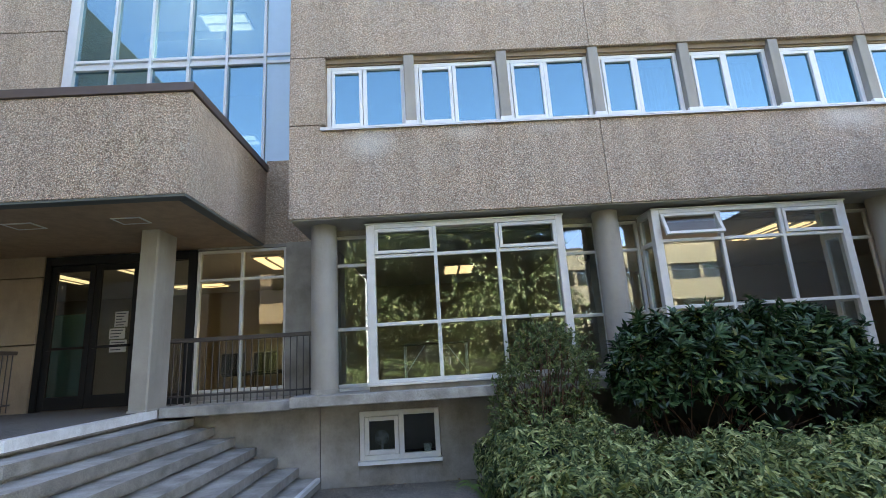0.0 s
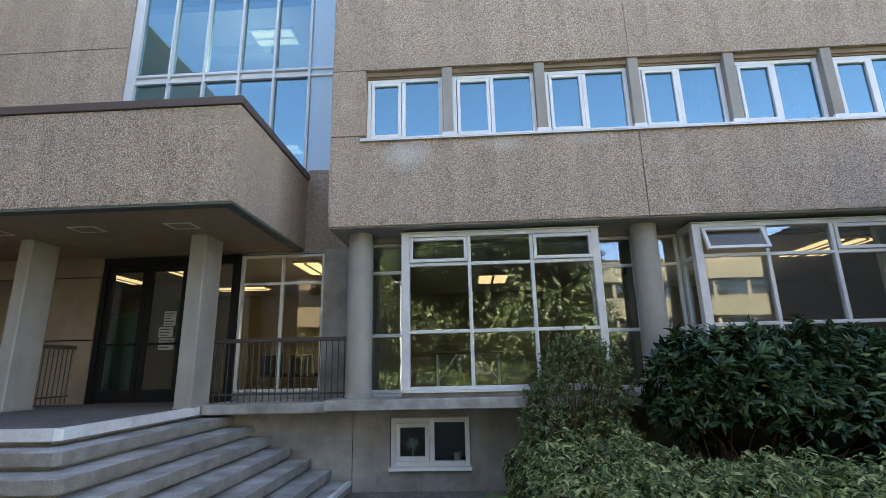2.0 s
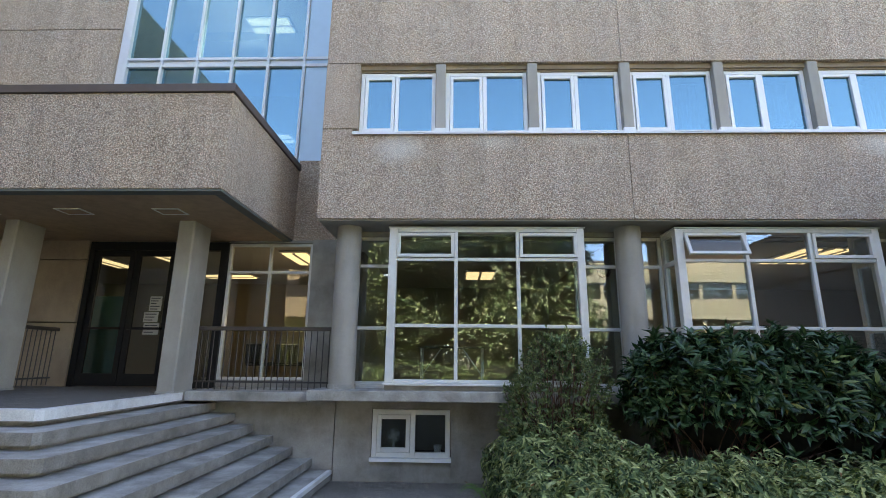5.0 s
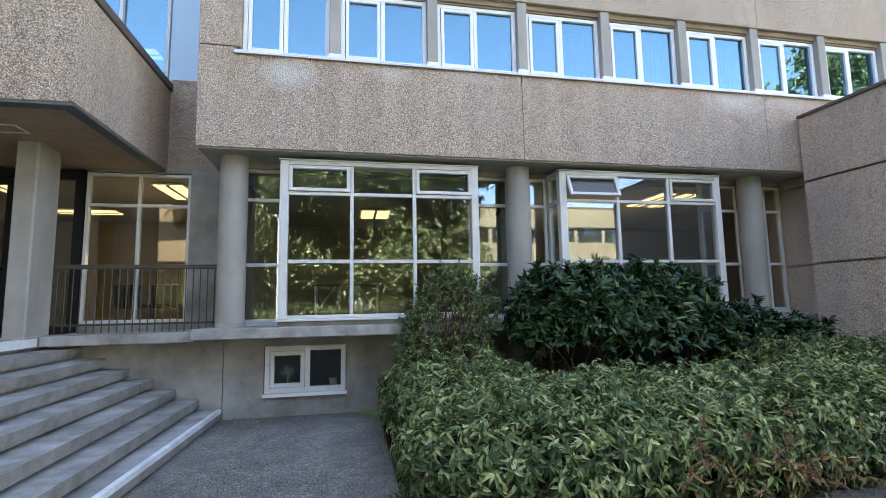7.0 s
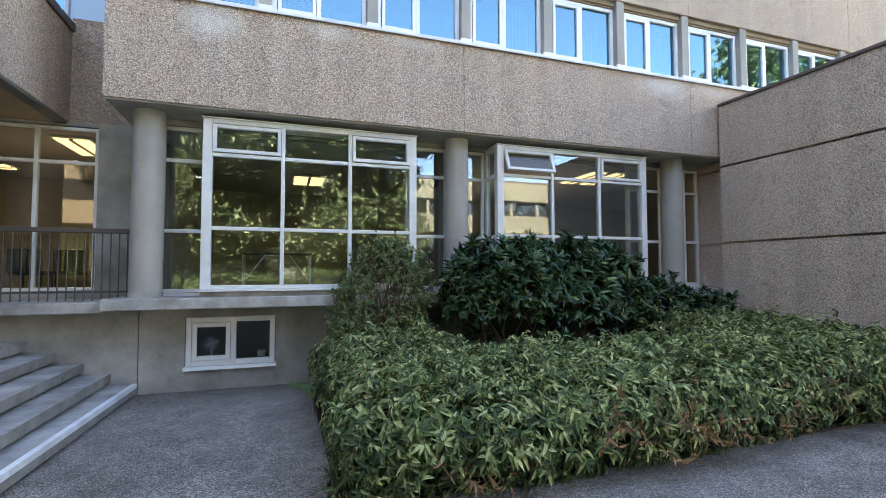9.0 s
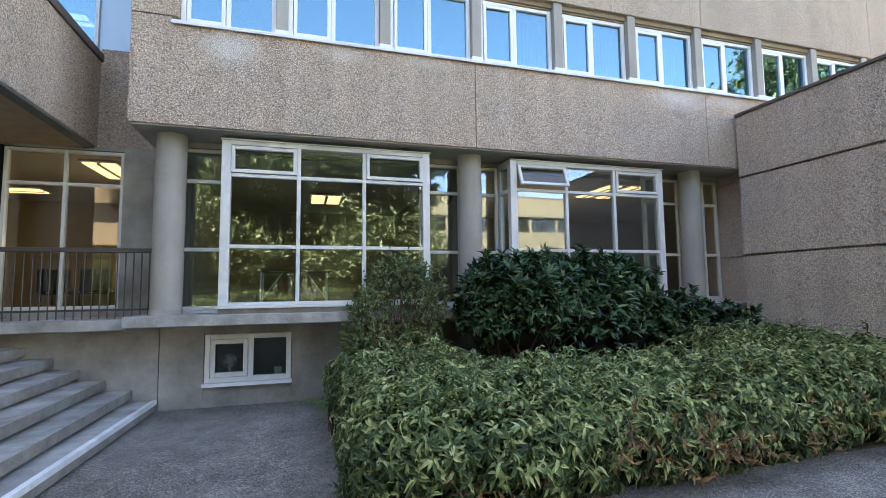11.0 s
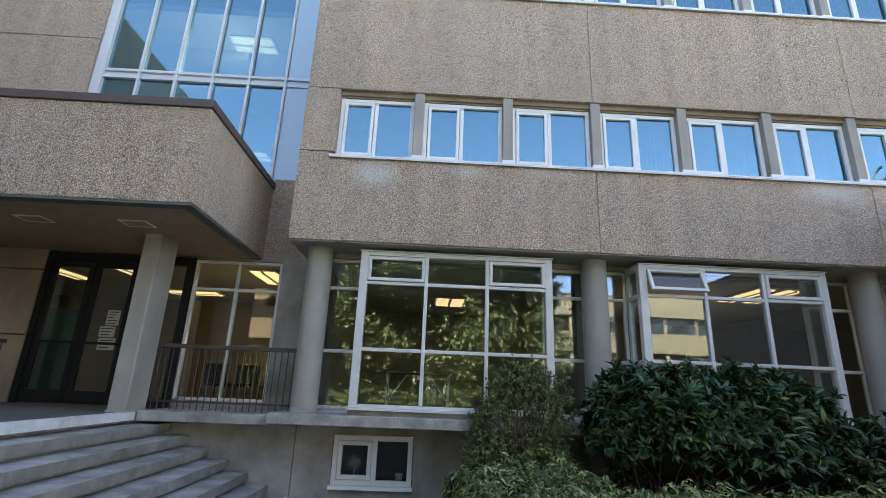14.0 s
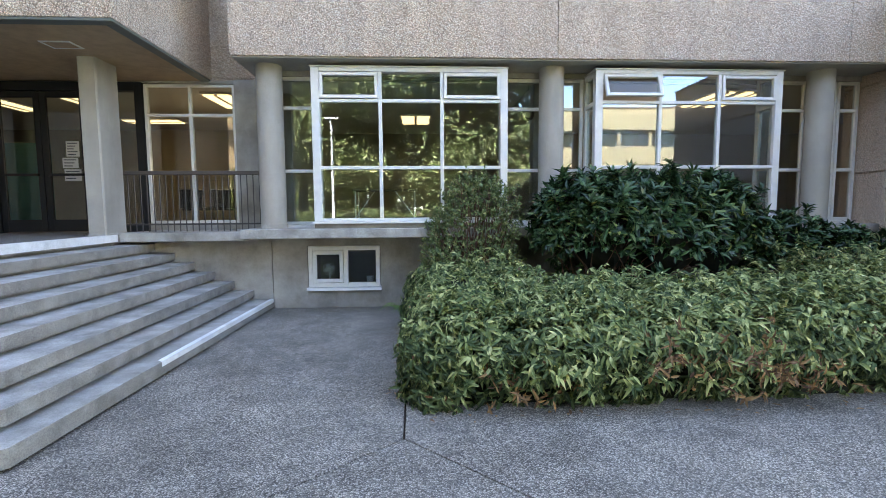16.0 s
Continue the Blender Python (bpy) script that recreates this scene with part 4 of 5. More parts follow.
def leaf_mesh(name, base, axis, up, length, width, fold, droop, material, plain=False):
    """Folded pointed leaves, one island each."""
    axis = axis / np.linalg.norm(axis, axis=1, keepdims=True)
    side = np.cross(axis, up)
    side /= np.linalg.norm(side, axis=1, keepdims=True) + 1e-9
    nrm = np.cross(side, axis)
    L, W = length[:, None], width[:, None]
    def row(t, w):
        """One cross-section of every leaf: its two edges and its midrib."""
        m = base + axis * L * t - nrm * L * droop * t * t
        rise = nrm * W * w * fold
        return m + side * W * w * 0.5 + rise, m, m - side * W * w * 0.5 + rise

    if plain:
        l1, _, r1 = row(0.45, 1.0)
        verts = np.stack([base, l1, r1, row(1.0, 0.0)[1]], 1).reshape(-1, 3)
        faces = [f for k in range(0, 4 * len(base), 4) for f in ((k, k + 1, k + 3), (k, k + 3, k + 2))]
        me = bpy.data.meshes.new(name)
        me.from_pydata(verts.tolist(), [], faces)
        me.materials.append(material)
        return me
    (l1, m1, r1), (l2, m2, r2) = row(0.28, 0.85), row(0.62, 0.9)
    tip = row(1.0, 0.0)[1]
    verts = np.stack([base, l1, m1, r1, l2, m2, r2, tip], 1).reshape(-1, 3)
    n = np.arange(len(base)) * 8
    shape = ((0, 1, 2), (0, 2, 3), (1, 4, 5, 2), (2, 5, 6, 3), (4, 7, 5), (5, 7, 6))
    faces = [tuple(k + q for q in f) for k in n.tolist() for f in shape]
    me = bpy.data.meshes.new(name)
    me.from_pydata(verts.tolist(), [], faces)
    me.materials.append(material)
    return me


def shoots(at, lean, count, spread, length, width, droop, name, material, fold=0.25, hang=0.0, plain=False):
    """Whorls of leaves: at each shoot, count leaves fanned round its lean."""
    n = len(at)
    lean = lean / np.linalg.norm(lean, axis=1, keepdims=True)
    base = np.repeat(at, count, 0)
    ln = np.repeat(lean, count, 0)
    rnd = RNG.normal(size=(n * count, 3))
    across = np.cross(ln, rnd)
    across /= np.linalg.norm(across, axis=1, keepdims=True)
    s = spread * RNG.uniform(0.5, 1.25, (n * count, 1))
    axis = ln + across * s - np.array([0, 0, 1.0]) * hang * RNG.uniform(0.3, 1.3, (n * count, 1))
    base = base - ln * RNG.uniform(0, 0.07, (n * count, 1)) + RNG.normal(size=base.shape) * 0.008
    lens = length * RNG.uniform(0.6, 1.25, n * count)
    wid = width * RNG.uniform(0.75, 1.2, n * count)
    return leaf_mesh(name, base, axis, ln + 0.15 * rnd, lens, wid, fold, droop * RNG.uniform(0.4, 1.4, (n * count, 1)), material, plain)


def lump(x, y, s=1.0, seed=0.0):
    return noise.noise(Vector((x * s + seed, y * s - seed, seed * 0.7)))


HEDGE_LEAF = leafy("hedge leaf", ((0.0, (0.022, 0.045, 0.016)), (0.3, (0.07, 0.115, 0.042)), (0.6, (0.24, 0.29, 0.10)), (0.85, (0.54, 0.56, 0.24)), (0.93, (0.64, 0.63, 0.32)), (0.965, (0.42, 0.21, 0.08)), (1.0, (0.24, 0.12, 0.05))), 0.48, 0.25, 0.22, 0.35)
# Skirt leaves: self-shade of the hedge put into a darker colour, some brown.
SKIRT_LEAF = leafy("shade-toned skirt leaf", ((0.0, (0.016, 0.03, 0.012)), (0.4, (0.045, 0.075, 0.026)), (0.75, (0.15, 0.20, 0.075)), (0.9, (0.40, 0.44, 0.20)), (0.93, (0.13, 0.065, 0.03)), (1.0, (0.20, 0.10, 0.045))), 0.5, 0.2, 0.25, 0.3)
DRY_LEAF = leafy("dry brown leaf", ((0.0, (0.09, 0.048, 0.025)), (0.5, (0.20, 0.11, 0.05)), (1.0, (0.38, 0.22, 0.09))), 0.7)
LAUREL_LEAF = leafy("laurel leaf", ((0.0, (0.016, 0.04, 0.017)), (0.6, (0.042, 0.098, 0.038)), (0.95, (0.10, 0.18, 0.07)), (1.0, (0.24, 0.28, 0.08))), 0.26, 0.15)
SHRUB_LEAF = leafy("shrub leaf", ((0.0, (0.08, 0.125, 0.05)), (0.6, (0.17, 0.23, 0.085)), (0.92, (0.28, 0.33, 0.13)), (1.0, (0.30, 0.22, 0.11))), 0.45, 0.3)
TREE_LEAF = leafy("tree leaf", ((0.0, (0.03, 0.055, 0.02)), (0.45, (0.11, 0.16, 0.06)), (1.0, (0.52, 0.54, 0.28))), 0.5, 0.25)
STEM = painted("reddish brown stem", (0.13, 0.065, 0.04), 0.8, 0.4)
BARK = concrete("tree bark", (0.12, 0.09, 0.065), (0.06, 0.045, 0.035), 0.95, 5.0)
# Near-black stand-in for the shade inside hedge and bushes.
SHADE_FILL = concrete("near-black shade fill", (0.016, 0.018, 0.010), (0.01, 0.01, 0.007), 0.95, 8.0)
LAWN = concrete("lawn grass", (0.10, 0.17, 0.04), (0.06, 0.10, 0.025), 0.9, 3.0)

HX0, HX1, HY0, HY1 = 2.40, 9.62, -3.48, 0.15


def hedge_front(x):
    """The front line of the bed, bulging over the paving."""
    return HY0 - 0.17 * max(0.0, 1 - ((x - 4.7) / 2.3) ** 2)


def hedge_inside(x, y):
    """Distance in from the bed's outline, with rounded front corner."""
    d = min(x - HX0 - 0.05 * lump(0, y, 1.5, 3), HX1 - x, y - hedge_front(x) - 0.07 * lump(x, 0, 1.1, 5) - 0.03 * max(0, 3.2 - x), HY1 - y + 0.3)
    cx, cy, r = HX0 + 0.45, HY0 + 0.45, 0.45
    if x < cx and y < cy:
        d = min(d, r - math.hypot(x - cx, y - cy))
    return d


def hedge_height(x, y):
    top = 0.62 + 0.022 * (x - HX0) + 0.05 * (y - HY0) + 0.10 * lump(x, y, 1.3, 2) + 0.07 * lump(x, y, 3.5, 9) + 0.08 * lump(x, y, 6.5, 4)
    d = hedge_inside(x, y)
    # lower growth in the shade of the laurel
    shade = min(1.0, max(0.0, (y + 1.7) / 0.35)) * min(1.0, max(0.0, min(x - 4.0, 7.6 - x) / 0.4))
    top *= 1.0 - 0.75 * shade
    return top * min(1.0, 0.35 + 0.65 * (max(d, 0) / 0.38) ** 0.5)


def low_hedge():
    base = holder("low_hedge", (5.5, -1.7, -0.02), "low spreading hedge of pale green drooping leaves with brown tips", "hedge", kind="stuff")
    at, lean = [], []
    while len(at) < 7000:
        x, y = RNG.uniform(HX0, HX1), RNG.uniform(HY0 - 0.17, HY1) if RNG.random() < 0.65 else RNG.uniform(HY0 - 0.17, HY0 + 1.4)
        d = hedge_inside(x, y)
        if d < 0.02:
            continue
        z = hedge_height(x, y) + RNG.normal() * 0.07 + 0.10 * (RNG.random() < 0.08)
        at.append((x, y, z))
        edge = max(0, 0.4 - d) / 0.4
        out = Vector((-edge if x - HX0 < 0.5 else 0, -edge if y - HY0 < 0.5 else 0, 1.0))
        lean.append((out.x + RNG.normal() * 0.3, out.y + RNG.normal() * 0.3 - 0.12, 0.9))
    tops = len(at)
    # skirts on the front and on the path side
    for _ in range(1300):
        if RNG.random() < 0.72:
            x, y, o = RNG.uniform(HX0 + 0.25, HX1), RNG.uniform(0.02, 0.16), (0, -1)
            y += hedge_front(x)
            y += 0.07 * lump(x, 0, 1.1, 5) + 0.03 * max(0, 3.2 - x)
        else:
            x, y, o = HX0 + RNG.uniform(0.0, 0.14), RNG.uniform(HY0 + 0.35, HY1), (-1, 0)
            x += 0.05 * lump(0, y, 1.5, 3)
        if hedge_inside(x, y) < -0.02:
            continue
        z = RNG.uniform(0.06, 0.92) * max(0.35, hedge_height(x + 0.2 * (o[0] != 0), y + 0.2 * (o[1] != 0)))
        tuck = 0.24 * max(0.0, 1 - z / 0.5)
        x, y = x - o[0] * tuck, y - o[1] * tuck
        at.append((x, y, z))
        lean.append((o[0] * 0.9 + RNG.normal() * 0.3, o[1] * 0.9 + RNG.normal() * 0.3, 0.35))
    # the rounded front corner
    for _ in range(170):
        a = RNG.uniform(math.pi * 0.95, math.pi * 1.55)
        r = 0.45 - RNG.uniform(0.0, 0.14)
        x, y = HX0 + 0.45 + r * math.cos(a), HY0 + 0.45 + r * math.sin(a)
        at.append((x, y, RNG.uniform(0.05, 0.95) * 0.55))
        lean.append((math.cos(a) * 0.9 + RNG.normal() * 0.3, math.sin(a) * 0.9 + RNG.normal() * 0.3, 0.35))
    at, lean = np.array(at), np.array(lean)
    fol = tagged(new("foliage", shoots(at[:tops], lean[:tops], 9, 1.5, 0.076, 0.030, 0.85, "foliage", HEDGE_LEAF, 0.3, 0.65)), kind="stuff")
    # the skirt gets its shade from the darker leaf colour
    skirt = tagged(new("lower_foliage", shoots(at[tops:], lean[tops:], 9, 1.4, 0.072, 0.028, 1.1, "lower_foliage", SKIRT_LEAF, 0.3, 1.5)), "leaves coloured darker for shade, with brown ones", kind="stuff")
    # browned growth in patches of the front
    at, lean = [], []
    for cx, cz, n in ((4.6, 0.42, 26), (5.15, 0.38, 34), (5.6, 0.30, 20), (3.4, 0.2, 14), (6.6, 0.3, 18), (7.4, 0.5, 12)):
        for _ in range(n):
            x = cx + RNG.normal() * 0.2
            at.append((x, hedge_front(x) + RNG.uniform(-0.01, 0.2), max(0.05, cz + RNG.normal() * 0.11)))
            lean.append((RNG.normal() * 0.4, -0.9, 0.1 + RNG.normal() * 0.3))
    for _ in range(90):
        x, y = RNG.uniform(HX0 + 0.3, HX1), RNG.uniform(HY0 + 0.3, HY1)
        at.append((x, y, hedge_height(x, y) + 0.01))
        lean.append((RNG.normal() * 0.3, RNG.normal() * 0.3, 1))
    dry = tagged(new("dry_growth", shoots(np.array(at), np.array(lean), 6, 1.2, 0.062, 0.021, 0.9, "dry_growth", DRY_LEAF)), "dry brown leaves", kind="stuff")
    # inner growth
    # near-black filler sheet: the shade between the leaves made into a surface
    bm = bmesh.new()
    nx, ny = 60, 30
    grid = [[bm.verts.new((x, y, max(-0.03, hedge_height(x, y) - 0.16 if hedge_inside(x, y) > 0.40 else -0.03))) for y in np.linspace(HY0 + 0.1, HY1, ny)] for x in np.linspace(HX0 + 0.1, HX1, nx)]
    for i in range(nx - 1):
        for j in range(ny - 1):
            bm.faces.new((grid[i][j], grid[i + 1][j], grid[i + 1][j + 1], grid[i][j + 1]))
    inner = part("shade_filler", bm, SHADE_FILL)
    under(base, fol, skirt, dry, inner)


low_hedge()


def blob_points(blobs, n, rough=0.18):
    """Points and outward ways on the lumpy skin of a union of ellipsoids (centre, radii)."""
    at, way = [], []
    sizes = np.array([r[0] * r[1] + r[0] * r[2] + r[1] * r[2] for _, r in blobs])
    while len(at) < n:
        k = RNG.choice(len(blobs), p=sizes / sizes.sum())
        c, r = blobs[k]
        d = RNG.normal(size=3)
        d /= np.linalg.norm(d)
        q = np.array(c) + d * np.array(r) * (1 + rough * lump(d[0] * 2 + c[0], d[1] * 2 + d[2] * 1.7, 1.6, k)) * (RNG.uniform(0.86, 1.04) if RNG.random() < 0.93 else RNG.uniform(1.0, 1.2))
        if q[2] < 0.05 or any(j != k and sum(((q[i] - b[0][i]) / b[1][i]) ** 2 for i in range(3)) < 0.72 for j, b in enumerate(blobs)):
            continue
        at.append(q)
        way.append(d / np.array(r))
    way = np.array(way)
    return np.array(at), way / np.linalg.norm(way, axis=1, keepdims=True)


def core_mesh(blobs, scale):
    bm = bmesh.new()
    for c, r in blobs:
        bmesh.ops.create_icosphere(bm, subdivisions=3, radius=1.0, matrix=Matrix.Translation(c) @ Matrix.Diagonal((*[q * scale for q in r], 1)))
    for v in bm.verts:
        v.co += v.normal * 0.06 * lump(v.co.x * 3, v.co.y * 3 + v.co.z * 2, 1.5, 4)
    return bm


def bush(name, blobs, n, count, length, width, leaf, label, droop, spread=0.9, core=0.8, stems=0, seed=0, hang=0.0, bare=0.0, sprigs=0):
    c = blobs[0][0]
    base = holder(name, (c[0], c[1], 0), label, "shrub")
    at, way = blob_points(blobs, n)
    # bare thins low leaves so the near-black core reads as shade there
    kept = RNG.random(n) > bare * np.clip((1.3 - at[:, 2]) / 0.4, 0, 1)
    at, way = at[kept], way[kept]
    n = len(at)
    deep = RNG.random((n, 1)) < 0.4
    at = at - np.where(deep, RNG.uniform(0.05, 0.22, (n, 1)), 0.0) * way
    lean = way + np.array([0, 0, 0.55]) + RNG.normal(size=way.shape) * 0.3
    if sprigs:
        # young shoots that stand clear of the outline, with leaves up their length
        high = [k for k in range(n) if at[k][2] > np.median(at[:, 2])]
        tips = [high[k] for k in RNG.integers(0, len(high), sprigs)]
        for k in tips:
            grow = way[k] * 0.6 + np.array([0, 0, 0.9]) + RNG.normal(size=3) * 0.25
            grow /= np.linalg.norm(grow)
            rise = RNG.uniform(0.5, 1.5) * length
            at = np.vstack([at] + [at[k] + grow * rise * f for f in (0.4, 0.7, 1.0)])
            lean = np.vstack([lean] + [grow] * 3)
    fol = tagged(new("foliage", shoots(at, lean, count, spread, length, width, droop, "foliage", leaf, 0.25, hang)), kind="stuff")
    got = [fol]
    # dark core added to stand for the shade behind the leaves
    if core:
        got.append(part("shade_filler", core_mesh(blobs, core), SHADE_FILL))
    rng = random.Random(seed)
    bm = bmesh.new()
    for _ in range(stems):
        q = at[rng.randrange(len(at))]
        a = Vector((c[0] + rng.gauss(0, blobs[0][1][0] * 0.35), c[1] + rng.gauss(0, 0.15), 0))
        b = a.lerp(Vector(q), 0.5) + Vector((0, 0, 0.12))
        rod(bm, a, b, 0.010, 0.007, 5)
        rod(bm, b, q, 0.007, 0.003, 5)
    if stems:
        got.append(tagged(part("stem", bm, STEM), kind="stuff"))
    under(base, *got)


bush("laurel_bush", [((5.25, -0.35, 1.18), (0.85, 0.7, 0.82)), ((6.1, -0.30, 1.12), (0.95, 0.75, 0.88)), ((6.95, -0.2, 1.08), (0.74, 0.6, 0.84)), ((4.70, -0.3, 1.33), (0.45, 0.45, 0.60)), ((5.8, -0.1, 0.8), (1.2, 0.4, 0.6))], 2700, 8, 0.15, 0.05, LAUREL_LEAF, "dense dark green glossy laurel bush beside the ledge", 0.3, spread=1.0, core=0.6, stems=80, hang=0.35, bare=0.93, sprigs=140)
bush("laurel_bush", [((8.1, -0.15, 0.80), (0.75, 0.5, 0.66)), ((8.95, -0.3, 0.72), (0.5, 0.45, 0.55))], 1000, 8, 0.135, 0.046, LAUREL_LEAF, "smaller dark green laurel bush near the garden wall", 0.3, spread=1.0, core=0.62, stems=20, seed=2, hang=0.35, sprigs=25)
bush("deciduous_shrub", [((3.45, 0.0, 1.45), (0.52, 0.42, 0.66)), ((3.0, -0.05, 1.0), (0.36, 0.36, 0.55)), ((3.8, -0.05, 1.35), (0.36, 0.36, 0.62)), ((3.25, -0.1, 0.5), (0.45, 0.36, 0.42))], 1750, 6, 0.058, 0.026, SHRUB_LEAF, "fine-leaved shrub with reddish brown bare stems", 0.3, core=0.0, stems=230, seed=5, sprigs=40)

# ---- across the court ----
structure("lawn", boxes((-60, -46.0, -0.05, 60, -14.2, 0.02)), LAWN, "sunlit lawn across the court", "lawn")


def tree(x, y, h, r, seed, leaves, low=0.30, size=0.27):
    rng = random.Random(seed)
    base = holder("tree", (x, y, 0), "broad leafy tree with a dark trunk on the lawn", "tree", "trees on the lawn")
    bm = bmesh.new()
    top = Vector((x + rng.uniform(-0.3, 0.3), y, h * 0.42))
    rod(bm, (x, y, 0), top, 0.28, 0.2, 12)
    blobs = []
    for i in range(11):
        a = i * 2.4 + rng.uniform(-0.4, 0.4)
        d = r * rng.uniform(0.25, 0.8)
        q = Vector((x + math.cos(a) * d, y + math.sin(a) * d, h * (low + (0.92 - low) * (i + rng.random()) / 11)))
        mid = top.lerp(q, 0.5) + Vector((0, 0, 0.3))
        rod(bm, top - Vector((0, 0, 0.5)), mid, 0.11, 0.07, 7)
        rod(bm, mid, q, 0.07, 0.03, 6)
        blobs.append((tuple(q), (r * rng.uniform(0.32, 0.5), r * rng.uniform(0.32, 0.5), r * rng.uniform(0.26, 0.4))))
    trunk = part("trunk", bm, BARK)
    at, way = blob_points(blobs, int(leaves * 1.3), 0.35)
    at += RNG.normal(size=at.shape) * 0.26
    crown = tagged(new("crown", shoots(at, way + np.array([0, 0, 0.1]), 7, 1.1, size, size * 0.5, 0.4, "crown", TREE_LEAF, plain=True)), kind="stuff")
    under(base, trunk, crown)


tree(1.2, -18.5, 12.0, 4.6, 1, 8000, 0.26, 0.27)
tree(6.6, -20.0, 12.5, 4.6, 2, 8000, 0.26, 0.27)
tree(29.0, -13.0, 17.0, 4.6, 8, 3000)
tree(-14.8, -23.0, 11.0, 4.4, 3, 3000)
tree(-21.0, -25.0, 12.0, 5.0, 6, 2600)
# Unseen tree added to cover bright sky in the entrance window's reflection.
tree(-6.9, -33.0, 12.0, 3.6, 19, 4200, 0.1, 0.24)
tree(-12.5, -39.0, 5.2, 3.0, 21, 1500, 0.1, 0.24)
tree(-16.2, -40.0, 4.6, 2.6, 22, 1200, 0.1, 0.24)
# Next five are unseen trees added as backdrop, hiding sky gaps in the reflections.
tree(-3.9, -19.5, 12.0, 3.5, 17, 7000, 0.28, 0.21)
tree(-3.0, -31.0, 9.0, 4.4, 11, 2600, 0.12)
tree(3.5, -34.0, 9.5, 4.6, 12, 2600, 0.12)
tree(-23.0, -35.0, 9.0, 4.6, 13, 2000, 0.12)
tree(11.0, -33.0, 8.0, 4.0, 14, 2200, 0.12)
tree(40.0, -30.0, 12.0, 4.0, 4, 1600)

BEIGE = concrete("sunlit beige render", (0.34, 0.285, 0.195), (0.30, 0.25, 0.17), 0.9)
PALE = concrete("pale concrete band", (0.40, 0.36, 0.27), (0.35, 0.31, 0.24), 0.9)


def far_building():
    """Long three-storey block across the lawn."""
    y, x0, x1 = -50.0, 4.0, 56.0
    base = holder("beige_building", (5, y, 0), "long three-storey beige building with dark window bands in sunlight", "building")
    got = [part("wall", boxes((x0, y - 12, 0, x1, y - 0.6, 13.6)), PALE)]
    for z0, z1 in ((0.0, 0.6), (2.4, 4.6), (6.6, 9.0), (11.0, 13.6)):
        got.append(part("spandrel", boxes((x0, y - 0.6, z0, x1, y, z1)), BEIGE))
    got.append(part("roof", boxes((x0 - 0.2, y - 12.2, 13.6, x1 + 0.2, y + 0.1, 13.75)), CAP))
    pane_mesh = mesh_of(boxes((-0.2, -0.35, 0.05, 3.25, -0.3, 1.95)), "window", ENTRY_GLASS)
    fin = mesh_of(boxes((-0.6, -0.6, 0.0, -0.2, -0.25, 2.0)), "pier", BEIGE)
    # near-black sheet behind the panes, standing for the unlit rooms
    back = mesh_of(boxes((-0.2, -0.58, 0.02, 3.25, -0.5, 1.98)), "dark_backing", DARK)
    for z in (0.6, 4.6, 9.0):
        x = x0 + 1.0
        while x < x1 - 3:
            for me in (pane_mesh, fin, back):
                o = new(me.name, me)
                o.location = (x, y, z)
                got.append(o)
            x += 3.85
    under(base, *got)


far_building()


def low_block():
    base = holder("beige_pavilion", (-18, -47, 0), "flat-roofed beige block with added dark bands in sunlight", "building")
    # dark bands are made up; the upper stands for a dark overhang edge
    got = [part("wall", boxes((-19.4, -56, 6.5, -12.0, -47, 13.0), (-19.2, -55.8, 3.2, -12.1, -48.2, 6.5), (-17.0, -56, 0, -12.0, -47, 3.2)), BEIGE), part("roof", boxes((-19.6, -56.2, 13.0, -11.8, -46.8, 13.2)), CAP), part("dark_band", boxes((-19.1, -48.2, 3.6, -12.3, -48.12, 6.1)), DARK), part("dark_band", boxes((-19.3, -47.0, 8.9, -12.1, -46.95, 10.9)), DARK)]
    under(base, *got)


low_block()
for x in (-9.0, -4.5, 0.0, 4.0, 9.0):
    bush("border_shrub", [((x, -15.6, 0.7), (2.2, 0.8, 0.9)), ((x + 1.5, -15.8, 0.6), (1.6, 0.7, 0.8))], 900, 7, 0.16, 0.07, SHRUB_LEAF, "rounded green shrub at the edge of the lawn", 0.3, core=0.85)


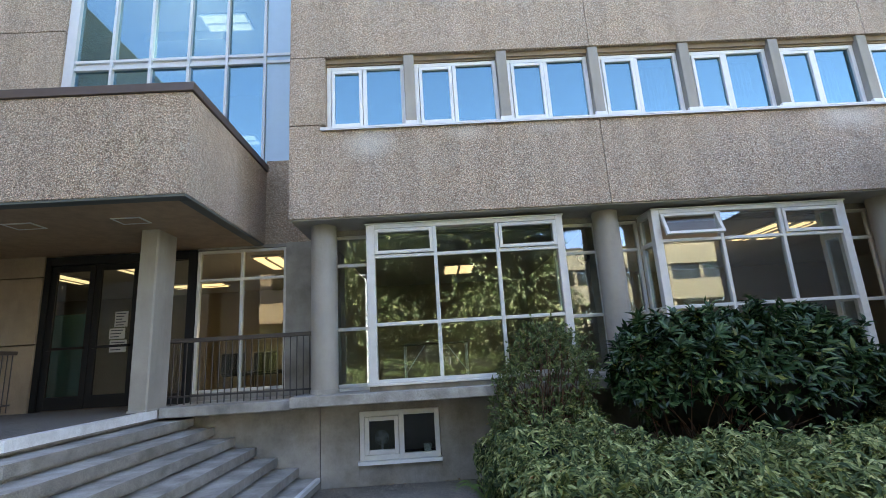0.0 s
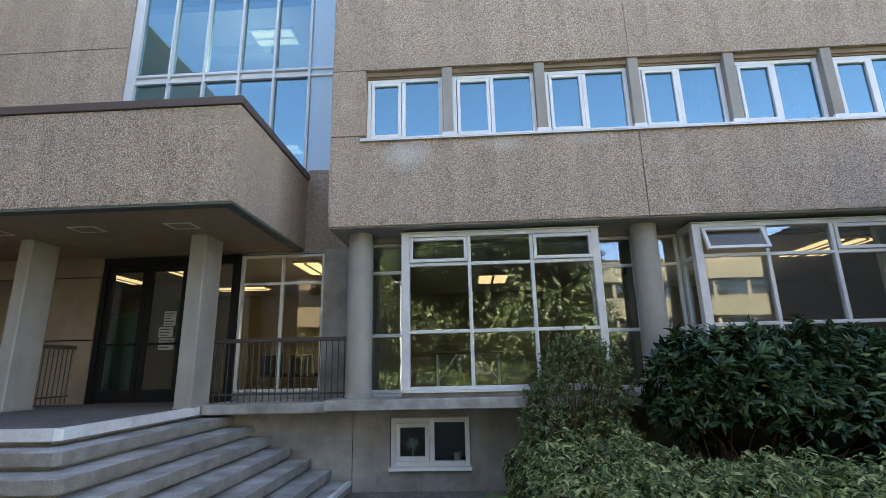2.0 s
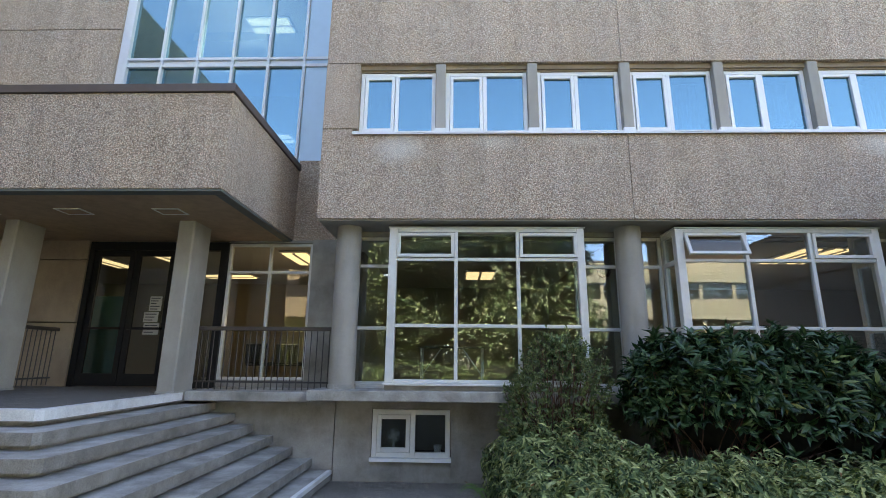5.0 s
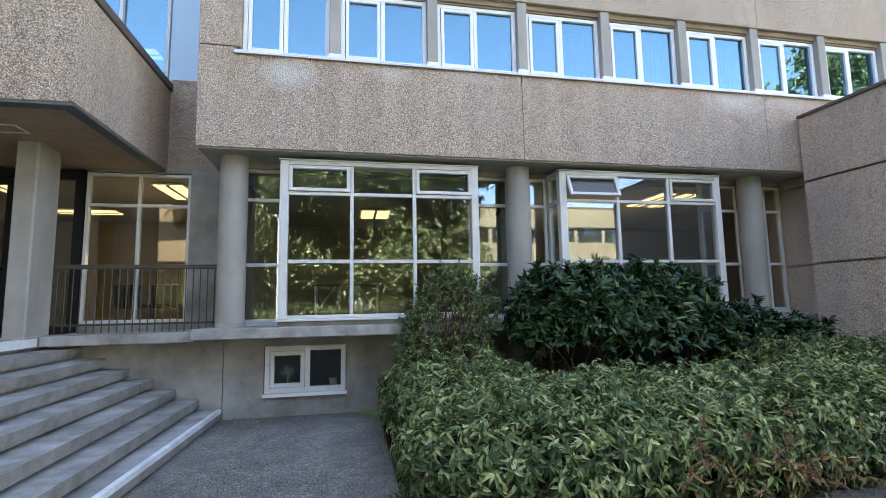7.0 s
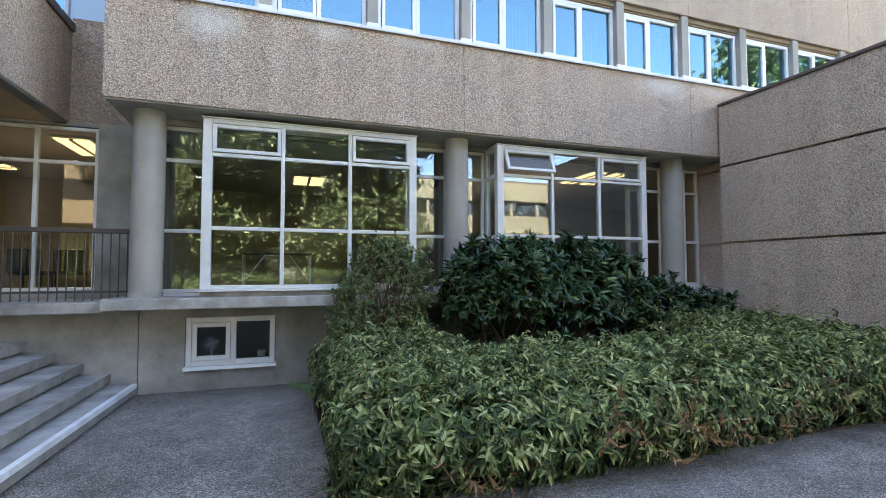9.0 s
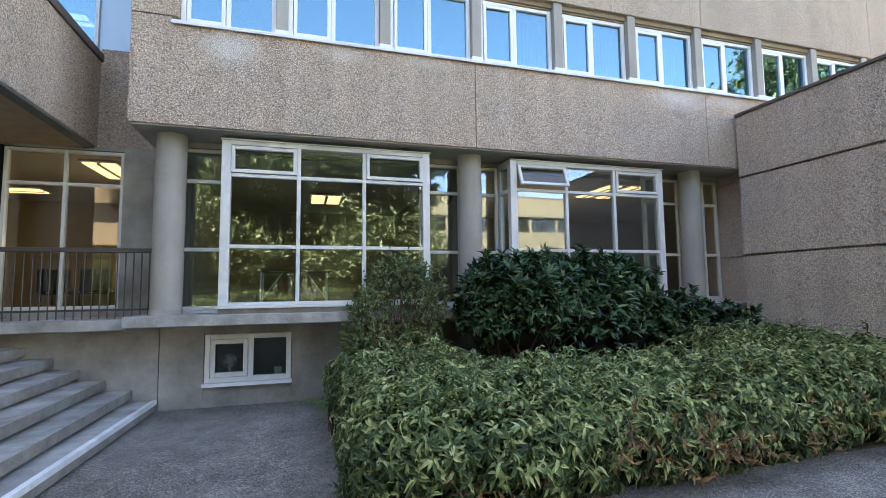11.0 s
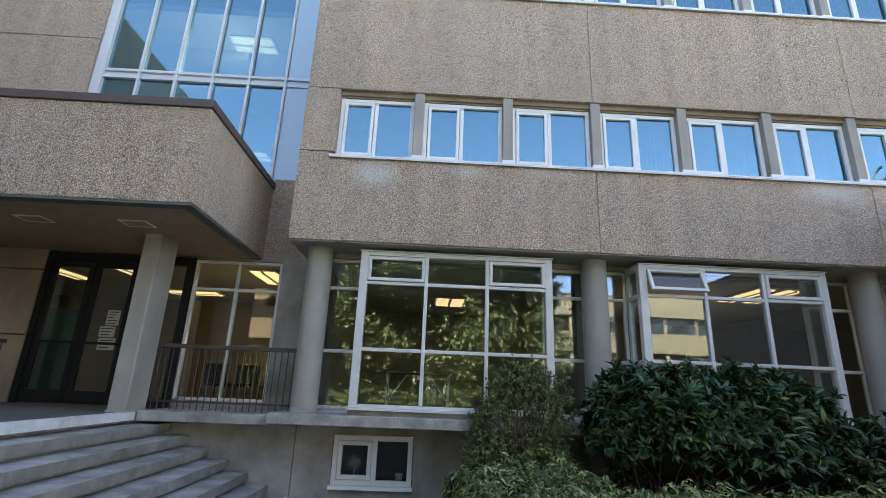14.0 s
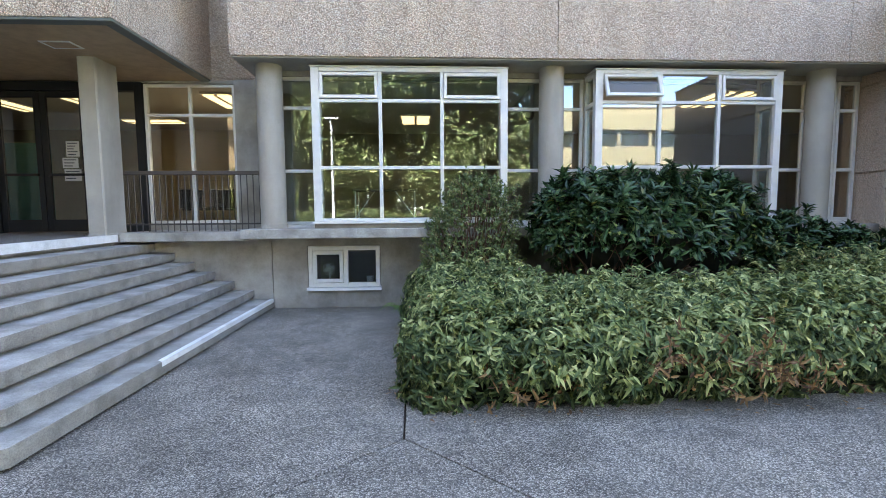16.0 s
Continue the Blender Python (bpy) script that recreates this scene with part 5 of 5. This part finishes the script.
def fern(x, y):
    base = holder("fern", (x, y, 0), "small bright green fern at the foot of the hedge", "fern")
    got = []
    for k, (a, l) in enumerate(((200, 0.34), (165, 0.30), (235, 0.26))):
        d = Vector((math.cos(radians(a)), math.sin(radians(a)), 0))
        pts = [Vector((x, y, 0.22)) + d * l * t + Vector((0, 0, 0.16 * math.sin(t * 2.4))) for t in np.linspace(0, 1, 15)]
        side = Vector((-d.y, d.x, 0))
        bases, axes, lens = [], [], []
        for i, p in enumerate(pts):
            for sgn in (-1, 1):
                bases.append(p)
                axes.append(side * sgn + d * 0.5)
                lens.append(0.085 * (1 - 0.85 * i / 14) + 0.012)
        n = len(bases)
        me = leaf_mesh("frond", np.array(bases), np.array(axes), np.tile((0, 0, 1.0), (n, 1)), np.array(lens), np.full(n, 0.02), 0.1, 0.2 * np.ones((n, 1)), FERN)
        got.append(new("frond", me))
    got.append(part("stalk", rod(bmesh.new(), (x, y, 0), (x, y, 0.24), 0.006, n=6), STEM))
    under(base, *got)


FERN = leafy("fern leaf", ((0.0, (0.10, 0.22, 0.04)), (1.0, (0.18, 0.32, 0.07))), 0.5, 0.35)
fern(2.44, -0.95)

litter_at = np.array([(RNG.uniform(HX0 + 0.2, HX1 - 0.3), HY0 - abs(RNG.normal()) * 0.07 + 0.02, 0.012) for _ in range(70)] + [(HX0 - abs(RNG.normal()) * 0.06, RNG.uniform(HY0 + 0.3, 0.6), 0.012) for _ in range(40)] + [(RNG.uniform(0.4, 2.3), 0.70 - abs(RNG.normal()) * 0.03, 0.012) for _ in range(16)])
n = len(litter_at)
litter = new("fallen_leaves", leaf_mesh("fallen_leaves", litter_at, np.c_[RNG.normal(size=(n, 2)), RNG.uniform(0, 0.15, n)], np.tile((0, 0, 1.0), (n, 1)), RNG.uniform(0.03, 0.085, n), RNG.uniform(0.012, 0.03, n), 0.15, np.full((n, 1), 0.05), DRY_LEAF))
tagged(litter, "scattered dry brown leaves on the paving by the hedge", "leaves", kind="stuff")


def street_lamp(x, y):
    base = holder("street_lamp", (x, y, 0), "grey street lamp with a curved arm on the lawn edge", "lamp post")
    got = [part("pole", rod(bmesh.new(), (x, y, 0), (x, y, 5.2), 0.07, 0.045, 14), ALU)]
    bm = bmesh.new()
    pts = [Vector((x - 0.12 * t / 1.5, y, 5.2 + 0.32 * math.sin(t))) for t in np.linspace(0, 1.5, 8)]
    for a, b in zip(pts, pts[1:]):
        rod(bm, a, b, 0.035, n=10)
    got.append(part("arm", bm, ALU))
    head = part("lamp_head", boxes((x - 0.3, y - 0.12, 5.50, x + 0.34, y + 0.12, 5.58), bevel=0.03), ALU)
    under(got[-1], head)
    under(base, *got)


street_lamp(-1.05, -13.9)

structure("planting_bed", boxes((HX0 + 0.15, HY0 + 0.24, -0.05, HX1, HY1 + 0.5, 0.014), bevel=0.005), SOIL, "dark bark soil of the bed under the hedge", "soil")
